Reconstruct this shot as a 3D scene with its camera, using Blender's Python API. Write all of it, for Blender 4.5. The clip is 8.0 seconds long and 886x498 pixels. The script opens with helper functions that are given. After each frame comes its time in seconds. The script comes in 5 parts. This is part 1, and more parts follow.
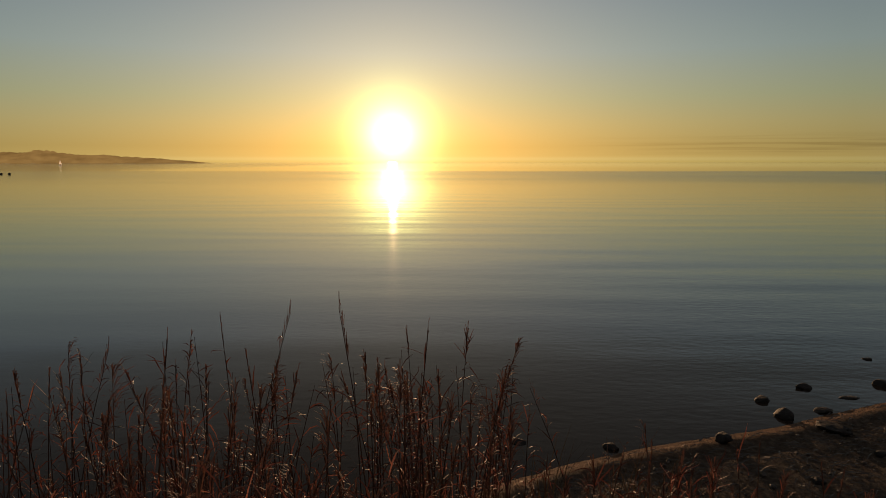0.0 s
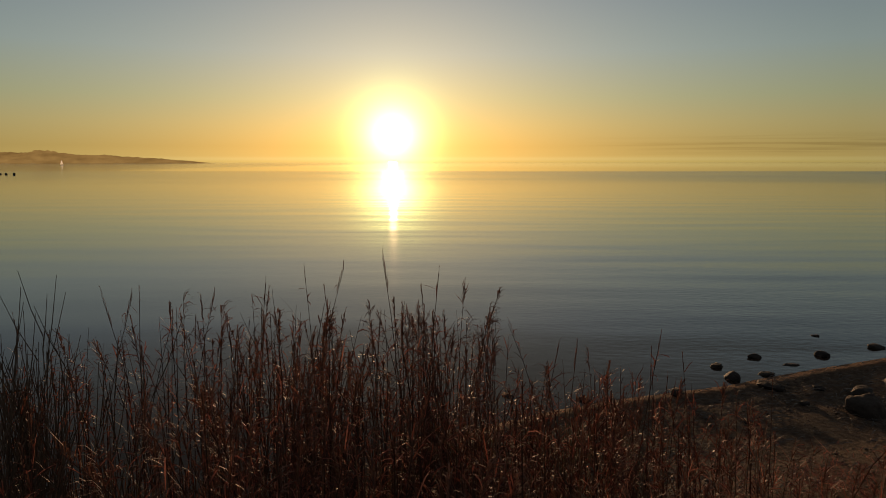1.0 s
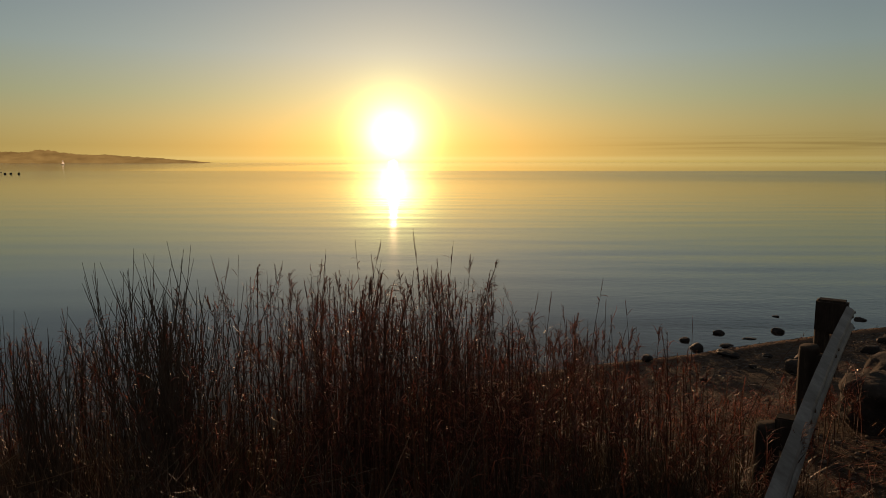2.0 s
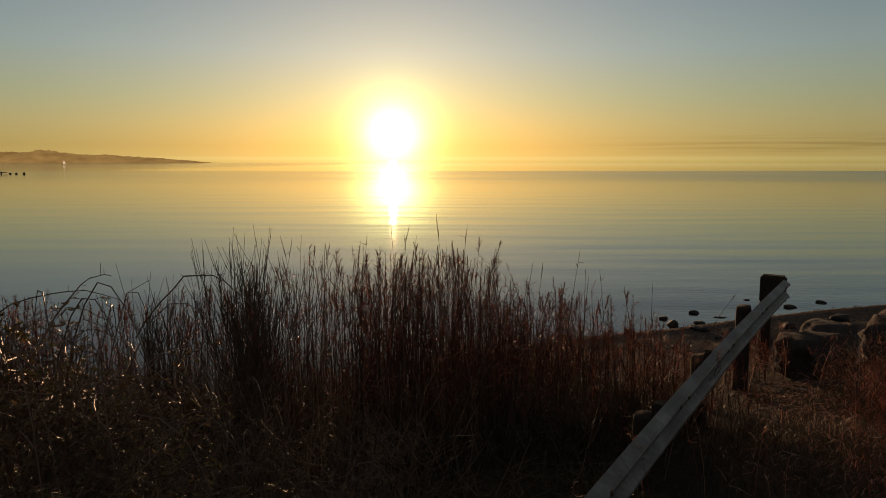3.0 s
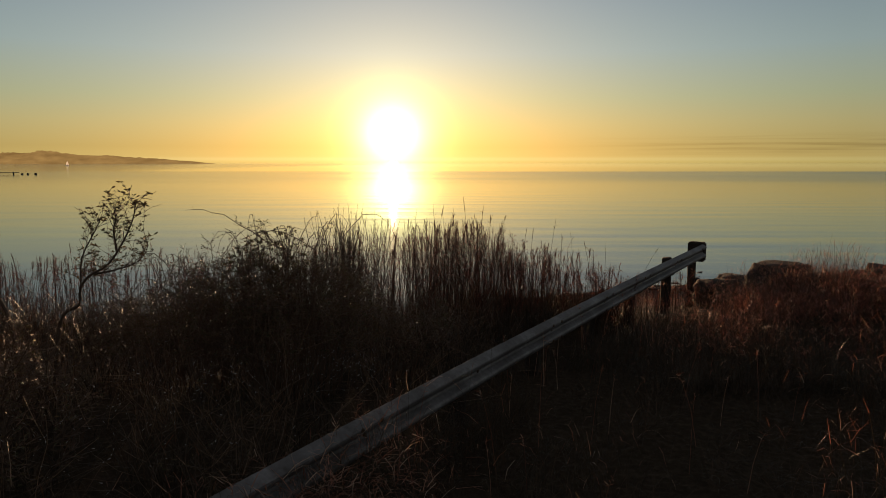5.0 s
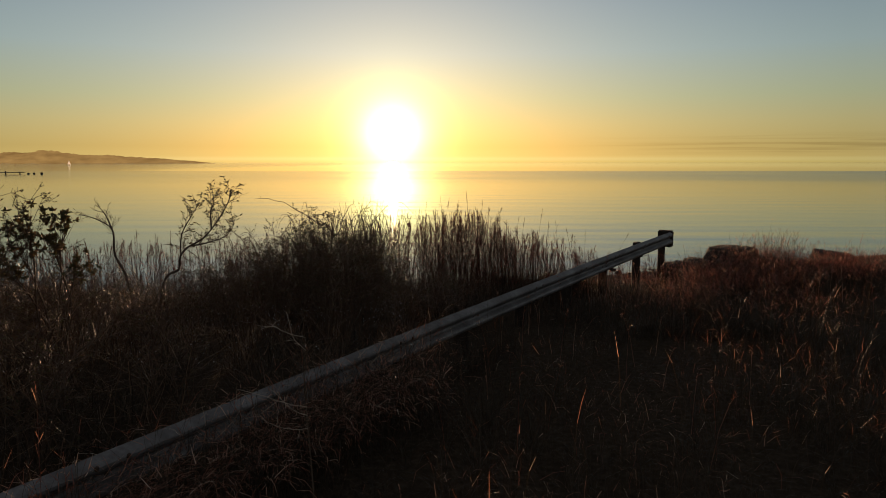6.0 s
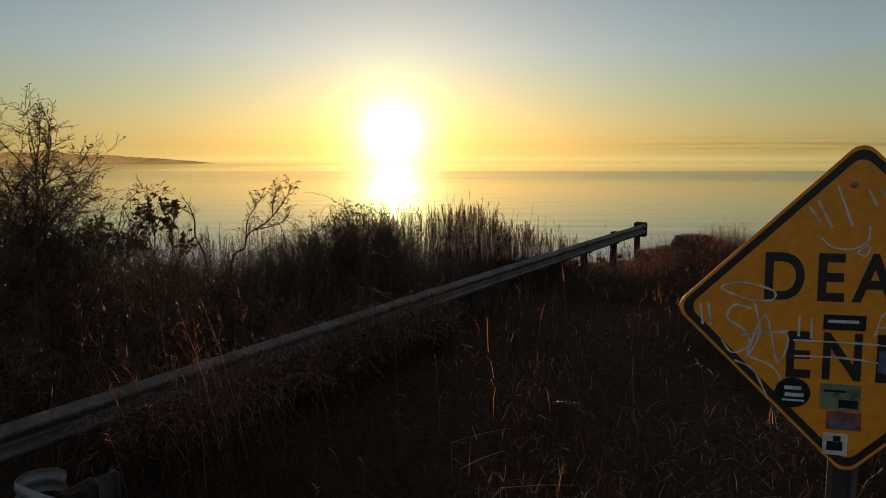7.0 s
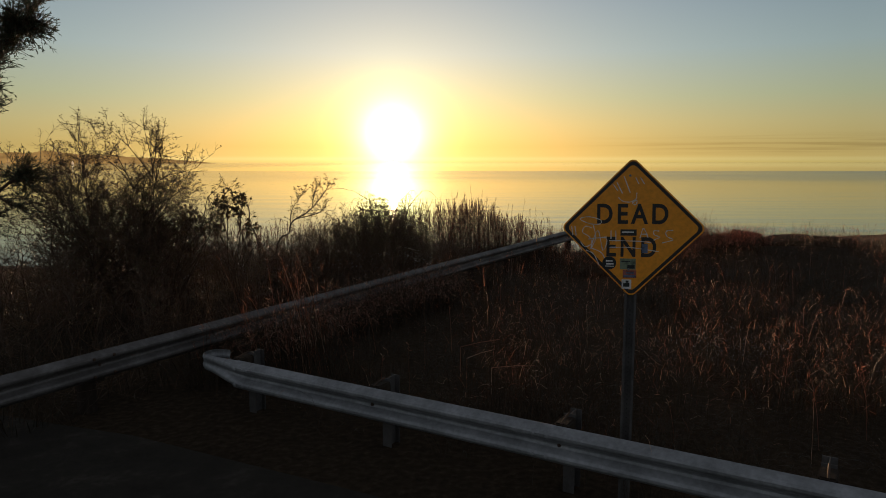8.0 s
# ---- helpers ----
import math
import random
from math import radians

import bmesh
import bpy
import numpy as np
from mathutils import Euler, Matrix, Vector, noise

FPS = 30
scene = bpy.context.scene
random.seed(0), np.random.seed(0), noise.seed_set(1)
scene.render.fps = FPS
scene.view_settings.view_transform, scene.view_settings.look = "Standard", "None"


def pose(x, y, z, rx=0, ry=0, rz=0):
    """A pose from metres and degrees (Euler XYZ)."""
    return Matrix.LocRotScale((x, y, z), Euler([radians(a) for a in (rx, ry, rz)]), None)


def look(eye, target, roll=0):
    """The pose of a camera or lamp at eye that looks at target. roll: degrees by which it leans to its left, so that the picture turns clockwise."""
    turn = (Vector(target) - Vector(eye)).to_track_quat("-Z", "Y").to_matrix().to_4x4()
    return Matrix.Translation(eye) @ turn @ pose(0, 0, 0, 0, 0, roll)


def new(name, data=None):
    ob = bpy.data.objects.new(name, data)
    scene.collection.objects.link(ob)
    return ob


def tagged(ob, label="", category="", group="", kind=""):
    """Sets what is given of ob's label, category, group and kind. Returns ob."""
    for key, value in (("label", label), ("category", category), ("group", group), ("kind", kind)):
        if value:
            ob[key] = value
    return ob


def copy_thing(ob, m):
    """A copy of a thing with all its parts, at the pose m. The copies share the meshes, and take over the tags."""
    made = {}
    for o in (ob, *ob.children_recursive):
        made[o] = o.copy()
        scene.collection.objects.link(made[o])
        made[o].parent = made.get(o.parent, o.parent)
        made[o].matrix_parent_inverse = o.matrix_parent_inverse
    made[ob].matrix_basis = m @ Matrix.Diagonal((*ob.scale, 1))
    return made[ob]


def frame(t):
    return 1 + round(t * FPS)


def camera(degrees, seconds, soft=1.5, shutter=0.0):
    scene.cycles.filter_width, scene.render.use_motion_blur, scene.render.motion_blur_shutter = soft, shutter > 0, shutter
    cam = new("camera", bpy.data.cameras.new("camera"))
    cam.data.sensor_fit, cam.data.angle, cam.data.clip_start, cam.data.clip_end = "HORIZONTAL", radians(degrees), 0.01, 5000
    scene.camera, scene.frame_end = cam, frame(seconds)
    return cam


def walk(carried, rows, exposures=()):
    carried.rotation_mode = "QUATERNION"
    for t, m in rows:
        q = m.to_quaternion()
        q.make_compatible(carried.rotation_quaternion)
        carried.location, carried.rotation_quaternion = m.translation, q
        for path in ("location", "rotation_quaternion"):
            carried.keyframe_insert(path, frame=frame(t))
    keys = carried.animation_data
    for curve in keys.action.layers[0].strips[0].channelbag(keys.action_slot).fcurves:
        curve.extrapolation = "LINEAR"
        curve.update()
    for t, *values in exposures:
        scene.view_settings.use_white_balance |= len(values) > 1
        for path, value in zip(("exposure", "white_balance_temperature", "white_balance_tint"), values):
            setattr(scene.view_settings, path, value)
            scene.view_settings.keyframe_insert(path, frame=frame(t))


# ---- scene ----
cam = camera(65.2, 8.0, 0.9)
PATH = [
    (0, (1.275, 18.54, 3.457), (1.255, 20.524, 3.207), 0.0),
    (0.5, (1.279, 17.683, 3.471), (1.259, 19.667, 3.221), 0.0),
    (1, (1.259, 16.751, 3.49), (1.238, 18.735, 3.24), 0.0),
    (1.5, (1.215, 15.786, 3.516), (1.194, 17.77, 3.265), 0.0),
    (3, (0.966, 12.799, 3.559), (0.945, 14.783, 3.308), 0.0),
    (3.5, (0.844, 11.736, 3.559), (0.822, 13.72, 3.309), 0.0),
    (4, (0.724, 10.624, 3.559), (0.702, 12.609, 3.31), 0.0),
    (4.5, (0.615, 9.423, 3.554), (0.594, 11.407, 3.305), 0.0),
    (6, (0.435, 5.581, 3.561), (0.413, 7.565, 3.311), 0.0),
    (6.5, (0.372, 4.147, 3.591), (0.351, 6.132, 3.34), 0.0),
    (7, (0.287, 2.704, 3.599), (0.266, 4.688, 3.349), 0.0),
    (7.5, (0.227, 1.183, 3.617), (0.205, 3.167, 3.367), 0.0),
    (8, (0.17, -0.434, 3.633), (0.148, 1.55, 3.383), 0.0),
]
walk(cam, [(t, look(eye, target, roll)) for t, eye, target, roll in PATH], ((0.0, -0.11, 6350, 10), (3.5, 0.09, 6220, 10), (8.0, 0.29, 5950, 10)))

# ---- world, sun and exposure ----
SUN = Vector((-370.0, 4490.0, 168.0)).normalized()
world = bpy.data.worlds.new("dusk")
scene.world = world
world.use_nodes = True
wt = world.node_tree
for n in list(wt.nodes):
    wt.nodes.remove(n)


def wnode(kind, **kw):
    n = wt.nodes.new(kind)
    for k, v in kw.items():
        if k == "operation":
            n.operation = v
        elif k == "blend_type":
            n.blend_type = v
        elif k == "data_type":
            n.data_type = v
    return n


def wmath(op, a, b=None, clamp=False):
    n = wnode("ShaderNodeMath", operation=op)
    n.use_clamp = clamp
    for i, v in enumerate((a, b)):
        if v is None:
            continue
        if isinstance(v, (int, float)):
            n.inputs[i].default_value = v
        else:
            wt.links.new(v, n.inputs[i])
    return n.outputs[0]


def wscale(col, fac):
    n = wnode("ShaderNodeVectorMath", operation="SCALE")
    if isinstance(col, tuple):
        n.inputs[0].default_value = col
    else:
        wt.links.new(col, n.inputs[0])
    if isinstance(fac, (int, float)):
        n.inputs["Scale"].default_value = fac
    else:
        wt.links.new(fac, n.inputs["Scale"])
    return n.outputs[0]


def wadd(a, b):
    n = wnode("ShaderNodeVectorMath", operation="ADD")
    wt.links.new(a, n.inputs[0])
    wt.links.new(b, n.inputs[1])
    return n.outputs[0]


SKY_STRENGTH = 0.022
HAZE_STRENGTH = 1.0
sky = wnode("ShaderNodeTexSky")
sky.sky_type = "NISHITA"
sky.sun_disc = False
sky.sun_elevation = math.asin(SUN.z)
sky.sun_rotation = math.atan2(SUN.x, SUN.y)
sky.air_density, sky.dust_density, sky.ozone_density = 1.0, 1.5, 1.0
coord = wnode("ShaderNodeTexCoord").outputs["Generated"]
sep = wnode("ShaderNodeSeparateXYZ")
wt.links.new(coord, sep.inputs[0])
up = sep.outputs["Z"]
# evening haze: warm at the horizon, grey blue above
ramp = wnode("ShaderNodeValToRGB")
wt.links.new(wmath("MULTIPLY", up, 2.5, True), ramp.inputs[0])
stops = ((0.0, (0.68, 0.535, 0.165)), (0.010, (0.745, 0.61, 0.22)), (0.020, (0.64, 0.50, 0.165)), (0.052, (0.535, 0.43, 0.15)), (0.131, (0.50, 0.455, 0.21)),
         (0.218, (0.41, 0.46, 0.285)), (0.37, (0.33, 0.43, 0.42)), (0.5625, (0.25, 0.33, 0.375)), (0.65, (0.195, 0.24, 0.26)), (0.75, (0.145, 0.165, 0.172)), (0.88, (0.095, 0.10, 0.10)), (1.0, (0.06, 0.061, 0.062)))
while len(ramp.color_ramp.elements) < len(stops):
    ramp.color_ramp.elements.new(0.5)
for e, (p, c) in zip(ramp.color_ramp.elements, stops):
    e.position, e.color = p, (*c, 1)
dot = wnode("ShaderNodeVectorMath", operation="DOT_PRODUCT")
wt.links.new(coord, dot.inputs[0])
dot.inputs[1].default_value = SUN
ang = wmath("ARCCOSINE", wmath("MINIMUM", dot.outputs["Value"], 1.0))
# haze is densest on the sun's side of the sky; the rest of the dome is dim and blue
side = wmath("EXPONENT", wmath("MULTIPLY", ang, -1.0))
haze = wscale(ramp.outputs["Color"], side)
dome = wscale((0.160, 0.160, 0.168), wmath("MULTIPLY", wmath("SUBTRACT", ang, 0.6), 1.1, True))
# streaks of thin cloud low over the water
mp = wnode("ShaderNodeMapping")
wt.links.new(coord, mp.inputs[0])
mp.inputs["Scale"].default_value = (2.2, 1.0, 120.0)
cn = wnode("ShaderNodeTexNoise")
wt.links.new(mp.outputs[0], cn.inputs["Vector"])
cn.inputs["Scale"].default_value, cn.inputs["Detail"].default_value = 2.3, 5.0
band = wmath("MULTIPLY", wmath("SUBTRACT", 1.0, wmath("ABSOLUTE", wmath("DIVIDE", wmath("SUBTRACT", up, 0.022), 0.016)), True), wmath("MULTIPLY", wmath("ADD", sep.outputs["X"], -0.15), 3.2, True))
cloud = wmath("MULTIPLY", band, wmath("MULTIPLY", wmath("SUBTRACT", cn.outputs[0], 0.44), 4.0, True), True)
haze = wscale(haze, wmath("SUBTRACT", 1.0, wmath("MULTIPLY", cloud, 0.5)))
# aureole of the low sun in the haze, with lens glare painted into it
glow = wscale((0.94, 1.0, 0.37), wmath("MULTIPLY", wmath("EXPONENT", wmath("MULTIPLY", wmath("POWER", wmath("MULTIPLY", ang, 1 / 0.0273), 1.216), -1.0)), 5.7))
wide = wscale((0.155, 0.205, 0.10), wmath("EXPONENT", wmath("MULTIPLY", ang, -1 / 0.10)))
total = wadd(wadd(haze, glow), wadd(dome, wide))
bg1, bg2, add, out = wnode("ShaderNodeBackground"), wnode("ShaderNodeBackground"), wnode("ShaderNodeAddShader"), wnode("ShaderNodeOutputWorld")
wt.links.new(sky.outputs[0], bg1.inputs[0])
bg1.inputs[1].default_value = SKY_STRENGTH
wt.links.new(total, bg2.inputs[0])
bg2.inputs[1].default_value = HAZE_STRENGTH
wt.links.new(bg1.outputs[0], add.inputs[0])
wt.links.new(bg2.outputs[0], add.inputs[1])
wt.links.new(add.outputs[0], out.inputs[0])

lamp = bpy.data.lights.new("sun", "SUN")
lamp.energy, lamp.angle, lamp.color = 4.8, radians(0.55), (1.0, 0.57, 0.29)
sun = new("sun", lamp)
sun.matrix_world = Matrix.Translation((-30, 300, 20)) @ SUN.to_track_quat("Z", "Y").to_matrix().to_4x4()


# ---- materials ----
def material(name):
    m = bpy.data.materials.new(name)
    m.use_nodes = True
    t = m.node_tree
    return m, t, t.nodes["Principled BSDF"], t.nodes["Material Output"]


def ramp_node(t, fac, stops):
    r = t.nodes.new("ShaderNodeValToRGB")
    while len(r.color_ramp.elements) < len(stops):
        r.color_ramp.elements.new(0.5)
    for e, (p, c) in zip(r.color_ramp.elements, stops):
        e.position, e.color = p, (*c, 1)
    t.links.new(fac, r.inputs[0])
    return r.outputs["Color"]


def noise_node(t, scale, detail=4.0, stretch=None, rough=0.55):
    c = t.nodes.new("ShaderNodeTexCoord")
    n = t.nodes.new("ShaderNodeTexNoise")
    n.inputs["Scale"].default_value, n.inputs["Detail"].default_value, n.inputs["Roughness"].default_value = scale, detail, rough
    if stretch:
        m = t.nodes.new("ShaderNodeMapping")
        m.inputs["Scale"].default_value = stretch
        t.links.new(c.outputs["Object"], m.inputs[0])
        t.links.new(m.outputs[0], n.inputs["Vector"])
    else:
        t.links.new(c.outputs["Object"], n.inputs["Vector"])
    return n.outputs[0]


def math_node(t, op, a, b, clamp=False):
    n = t.nodes.new("ShaderNodeMath")
    n.operation, n.use_clamp = op, clamp
    for i, v in enumerate((a, b)):
        if isinstance(v, (int, float)):
            n.inputs[i].default_value = v
        else:
            t.links.new(v, n.inputs[i])
    return n.outputs[0]


def bump_node(t, p, height, strength, distance):
    b = t.nodes.new("ShaderNodeBump")
    b.inputs["Strength"].default_value, b.inputs["Distance"].default_value = strength, distance
    t.links.new(height, b.inputs["Height"])
    t.links.new(b.outputs[0], p.inputs["Normal"])
    return b


def mix_col(t, fac, a, b, mode="MIX"):
    n = t.nodes.new("ShaderNodeMix")
    n.data_type, n.blend_type = "RGBA", mode
    for sock, v in ((n.inputs[0], fac), (n.inputs[6], a), (n.inputs[7], b)):
        if isinstance(v, (int, float)):
            sock.default_value = v
        elif isinstance(v, tuple):
            sock.default_value = (*v, 1)
        else:
            t.links.new(v, sock)
    return n.outputs[2]


def surface(name, stops, scale, rough=0.8, metal=0.0, bump=0.0, bump_scale=None, stretch=None, spec=0.5):
    """A rough surface with colour varied at two scales, and fine relief."""
    m, t, p, o = material(name)
    big, fine = noise_node(t, scale, 5.0, stretch), noise_node(t, scale * 7.3, 4.0, stretch)
    f = math_node(t, "ADD", math_node(t, "MULTIPLY", big, 0.65), math_node(t, "MULTIPLY", fine, 0.35))
    t.links.new(ramp_node(t, f, stops), p.inputs["Base Color"])
    p.inputs["Roughness"].default_value, p.inputs["Metallic"].default_value = rough, metal
    p.inputs["Specular IOR Level"].default_value = spec
    if bump:
        bump_node(t, p, noise_node(t, bump_scale or scale * 5, 5.0, stretch), 0.6, bump)
    return m


def plant(name, stops, rough=0.55, through_light=0.35, spec=0.4):
    """Stalks and leaves: each one of its own tint, and some light comes through."""
    m, t, p, o = material(name)
    g = t.nodes.new("ShaderNodeNewGeometry")
    f = math_node(t, "ADD", math_node(t, "MULTIPLY", g.outputs["Random Per Island"], 0.75), math_node(t, "MULTIPLY", noise_node(t, 9.0, 3.0), 0.25))
    col = ramp_node(t, f, stops)
    t.links.new(col, p.inputs["Base Color"])
    p.inputs["Roughness"].default_value, p.inputs["Specular IOR Level"].default_value = rough, spec
    if through_light:
        tr, mx = t.nodes.new("ShaderNodeBsdfTranslucent"), t.nodes.new("ShaderNodeMixShader")
        t.links.new(col, tr.inputs[0])
        mx.inputs[0].default_value = through_light
        t.links.new(p.outputs[0], mx.inputs[1])
        t.links.new(tr.outputs[0], mx.inputs[2])
        t.links.new(mx.outputs[0], o.inputs[0])
    return m


STEEL = surface("galvanised_steel", ((0.25, (0.10, 0.103, 0.104)), (0.5, (0.21, 0.217, 0.22)), (0.75, (0.34, 0.35, 0.355))), 3.4, 0.55, 0.4, 0.002, 30, None, 0.25)
OLD_STEEL = surface("weathered_steel", ((0.25, (0.04, 0.033, 0.028)), (0.5, (0.10, 0.094, 0.089)), (0.8, (0.22, 0.214, 0.208))), 2.6, 0.55, 0.4, 0.0015, 40, None, 0.25)
RUST = surface("rusty_steel", ((0.3, (0.022, 0.014, 0.009)), (0.7, (0.075, 0.04, 0.02))), 20.0, 0.8, 0.3, 0.001)
TIMBER = surface("weathered_timber", ((0.25, (0.014, 0.010, 0.008)), (0.55, (0.030, 0.023, 0.017)), (0.8, (0.075, 0.059, 0.043))), 6.0, 0.95, 0, 0.004, 30, (3, 3, 0.35), 0.1)
BARK = surface("bark", ((0.3, (0.04, 0.027, 0.018)), (0.7, (0.11, 0.077, 0.052))), 14.0, 0.9, 0, 0.003, 60, None, 0.1)
STONE = surface("stone", ((0.25, (0.014, 0.012, 0.010)), (0.55, (0.036, 0.030, 0.025)), (0.8, (0.095, 0.08, 0.066))), 4.0, 0.95, 0, 0.05, 9, None, 0.12)
WET_STONE = surface("wet_stone", ((0.3, (0.009, 0.008, 0.007)), (0.7, (0.034, 0.028, 0.024))), 5.0, 0.75, 0, 0.03, 16, None, 0.12)
PEBBLE, _t, _p, _o = material("pebbles")
_g = _t.nodes.new("ShaderNodeNewGeometry")
_t.links.new(ramp_node(_t, _g.outputs["Random Per Island"], ((0.0, (0.018, 0.014, 0.011)), (0.7, (0.05, 0.037, 0.027)), (1.0, (0.14, 0.108, 0.08)))), _p.inputs["Base Color"])
_p.inputs["Roughness"].default_value = 0.8
WRACK = plant("wrack", ((0.0, (0.02, 0.016, 0.012)), (1.0, (0.06, 0.045, 0.03))), 0.5, 0.0)
DARK_STEEL = surface("dark_steel", ((0.3, (0.035, 0.032, 0.03)), (0.7, (0.10, 0.095, 0.09))), 8.0, 0.7, 0.3, 0.001, 60)
ASPHALT = surface("asphalt", ((0.3, (0.018, 0.016, 0.013)), (0.55, (0.028, 0.025, 0.020)), (0.8, (0.065, 0.056, 0.046))), 2.2, 0.97, 0, 0.008, 120, None, 0.06)
REED_STEM = plant("reed_stems", ((0.0, (0.03, 0.017, 0.011)), (0.6, (0.075, 0.036, 0.021)), (1.0, (0.20, 0.10, 0.055))), 0.5, 0.2, 0.2)
REED_LEAF = plant("reed_leaves", ((0.0, (0.022, 0.010, 0.007)), (0.5, (0.055, 0.019, 0.013)), (0.78, (0.17, 0.054, 0.036)), (0.93, (0.38, 0.16, 0.105))), 0.55, 0.42, 0.1)
REED_PLUME = plant("reed_plumes", ((0.0, (0.04, 0.02, 0.014)), (1.0, (0.15, 0.066, 0.04))), 0.8, 0.25)
# dull grass, and the shade painted on the lower stalks of dead blades
DARK_GRASS = plant("dull_and_shaded_grass", ((0.0, (0.020, 0.016, 0.009)), (0.55, (0.036, 0.026, 0.013)), (0.85, (0.07, 0.039, 0.021)), (1.0, (0.17, 0.092, 0.05))), 0.5, 0.25, 0.25)
FLUFF_AND_GLINTS = plant("fluff_and_glints", ((0.0, (0.25, 0.24, 0.23)), (1.0, (0.62, 0.60, 0.58))), 0.9, 0.4, 0.1)
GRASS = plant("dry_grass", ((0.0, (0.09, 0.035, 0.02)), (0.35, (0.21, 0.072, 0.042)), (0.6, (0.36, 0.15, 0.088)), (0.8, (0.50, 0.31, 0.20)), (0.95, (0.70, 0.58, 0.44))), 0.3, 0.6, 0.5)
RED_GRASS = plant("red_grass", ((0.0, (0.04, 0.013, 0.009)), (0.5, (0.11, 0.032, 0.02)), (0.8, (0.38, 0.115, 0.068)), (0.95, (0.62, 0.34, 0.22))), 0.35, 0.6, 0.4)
WEED = plant("weed_stems", ((0.0, (0.04, 0.027, 0.018)), (0.6, (0.09, 0.056, 0.034)), (0.85, (0.19, 0.115, 0.065)), (1.0, (0.19, 0.125, 0.075))), 0.5, 0.1, 0.2)
TWIG = plant("twigs", ((0.0, (0.045, 0.027, 0.018)), (0.6, (0.095, 0.056, 0.034)), (1.0, (0.19, 0.11, 0.065))), 0.5, 0.12, 0.25)
PALE_TWIG = plant("pale_twigs", ((0.0, (0.22, 0.16, 0.11)), (1.0, (0.42, 0.34, 0.25))), 0.5, 0.0)
LEAF = plant("dull_leaves", ((0.0, (0.04, 0.042, 0.017)), (0.5, (0.065, 0.056, 0.022)), (1.0, (0.13, 0.07, 0.03))), 0.55, 0.25, 0.2)
CEDAR = plant("cedar_sprays", ((0.0, (0.018, 0.026, 0.012)), (0.6, (0.04, 0.048, 0.02)), (1.0, (0.085, 0.06, 0.025))), 0.6, 0.2)


def sand_and_soil():
    m, t, p, o = material("sand_and_soil")
    a = t.nodes.new("ShaderNodeAttribute")
    a.attribute_name = "inland"
    n1, n2, n3 = noise_node(t, 0.9, 6.0), noise_node(t, 14.0, 5.0), noise_node(t, 160.0, 3.0)
    sand = ramp_node(t, math_node(t, "ADD", math_node(t, "MULTIPLY", n2, 0.5), math_node(t, "MULTIPLY", n3, 0.5)), ((0.3, (0.027, 0.020, 0.015)), (0.5, (0.073, 0.053, 0.038)), (0.7, (0.17, 0.13, 0.092))))
    soil = ramp_node(t, math_node(t, "ADD", math_node(t, "MULTIPLY", n2, 0.6), math_node(t, "MULTIPLY", n3, 0.4)), ((0.3, (0.018, 0.014, 0.009)), (0.5, (0.040, 0.029, 0.018)), (0.7, (0.085, 0.06, 0.038))))
    edge = math_node(t, "ADD", a.outputs["Fac"], math_node(t, "MULTIPLY", math_node(t, "SUBTRACT", n1, 0.5), 5.0))
    dry = math_node(t, "MULTIPLY", math_node(t, "SUBTRACT", edge, 4.6), 0.8, True)
    # low sun on the waterline's sand lip, painted as an orange tint
    lit_lip = math_node(t, "MULTIPLY", math_node(t, "SUBTRACT", math_node(t, "ADD", 0.2, math_node(t, "MULTIPLY", n1, 0.4)), a.outputs["Fac"]), 7.0, True)
    sand = mix_col(t, math_node(t, "MULTIPLY", lit_lip, 0.45), sand, (0.22, 0.12, 0.065))
    t.links.new(mix_col(t, dry, sand, soil), p.inputs["Base Color"])
    p.inputs["Roughness"].default_value = 0.95
    bump_node(t, p, math_node(t, "ADD", n2, math_node(t, "MULTIPLY", n3, 0.45)), 1.0, 0.06)
    p.inputs["Specular IOR Level"].default_value = 0.04
    return m


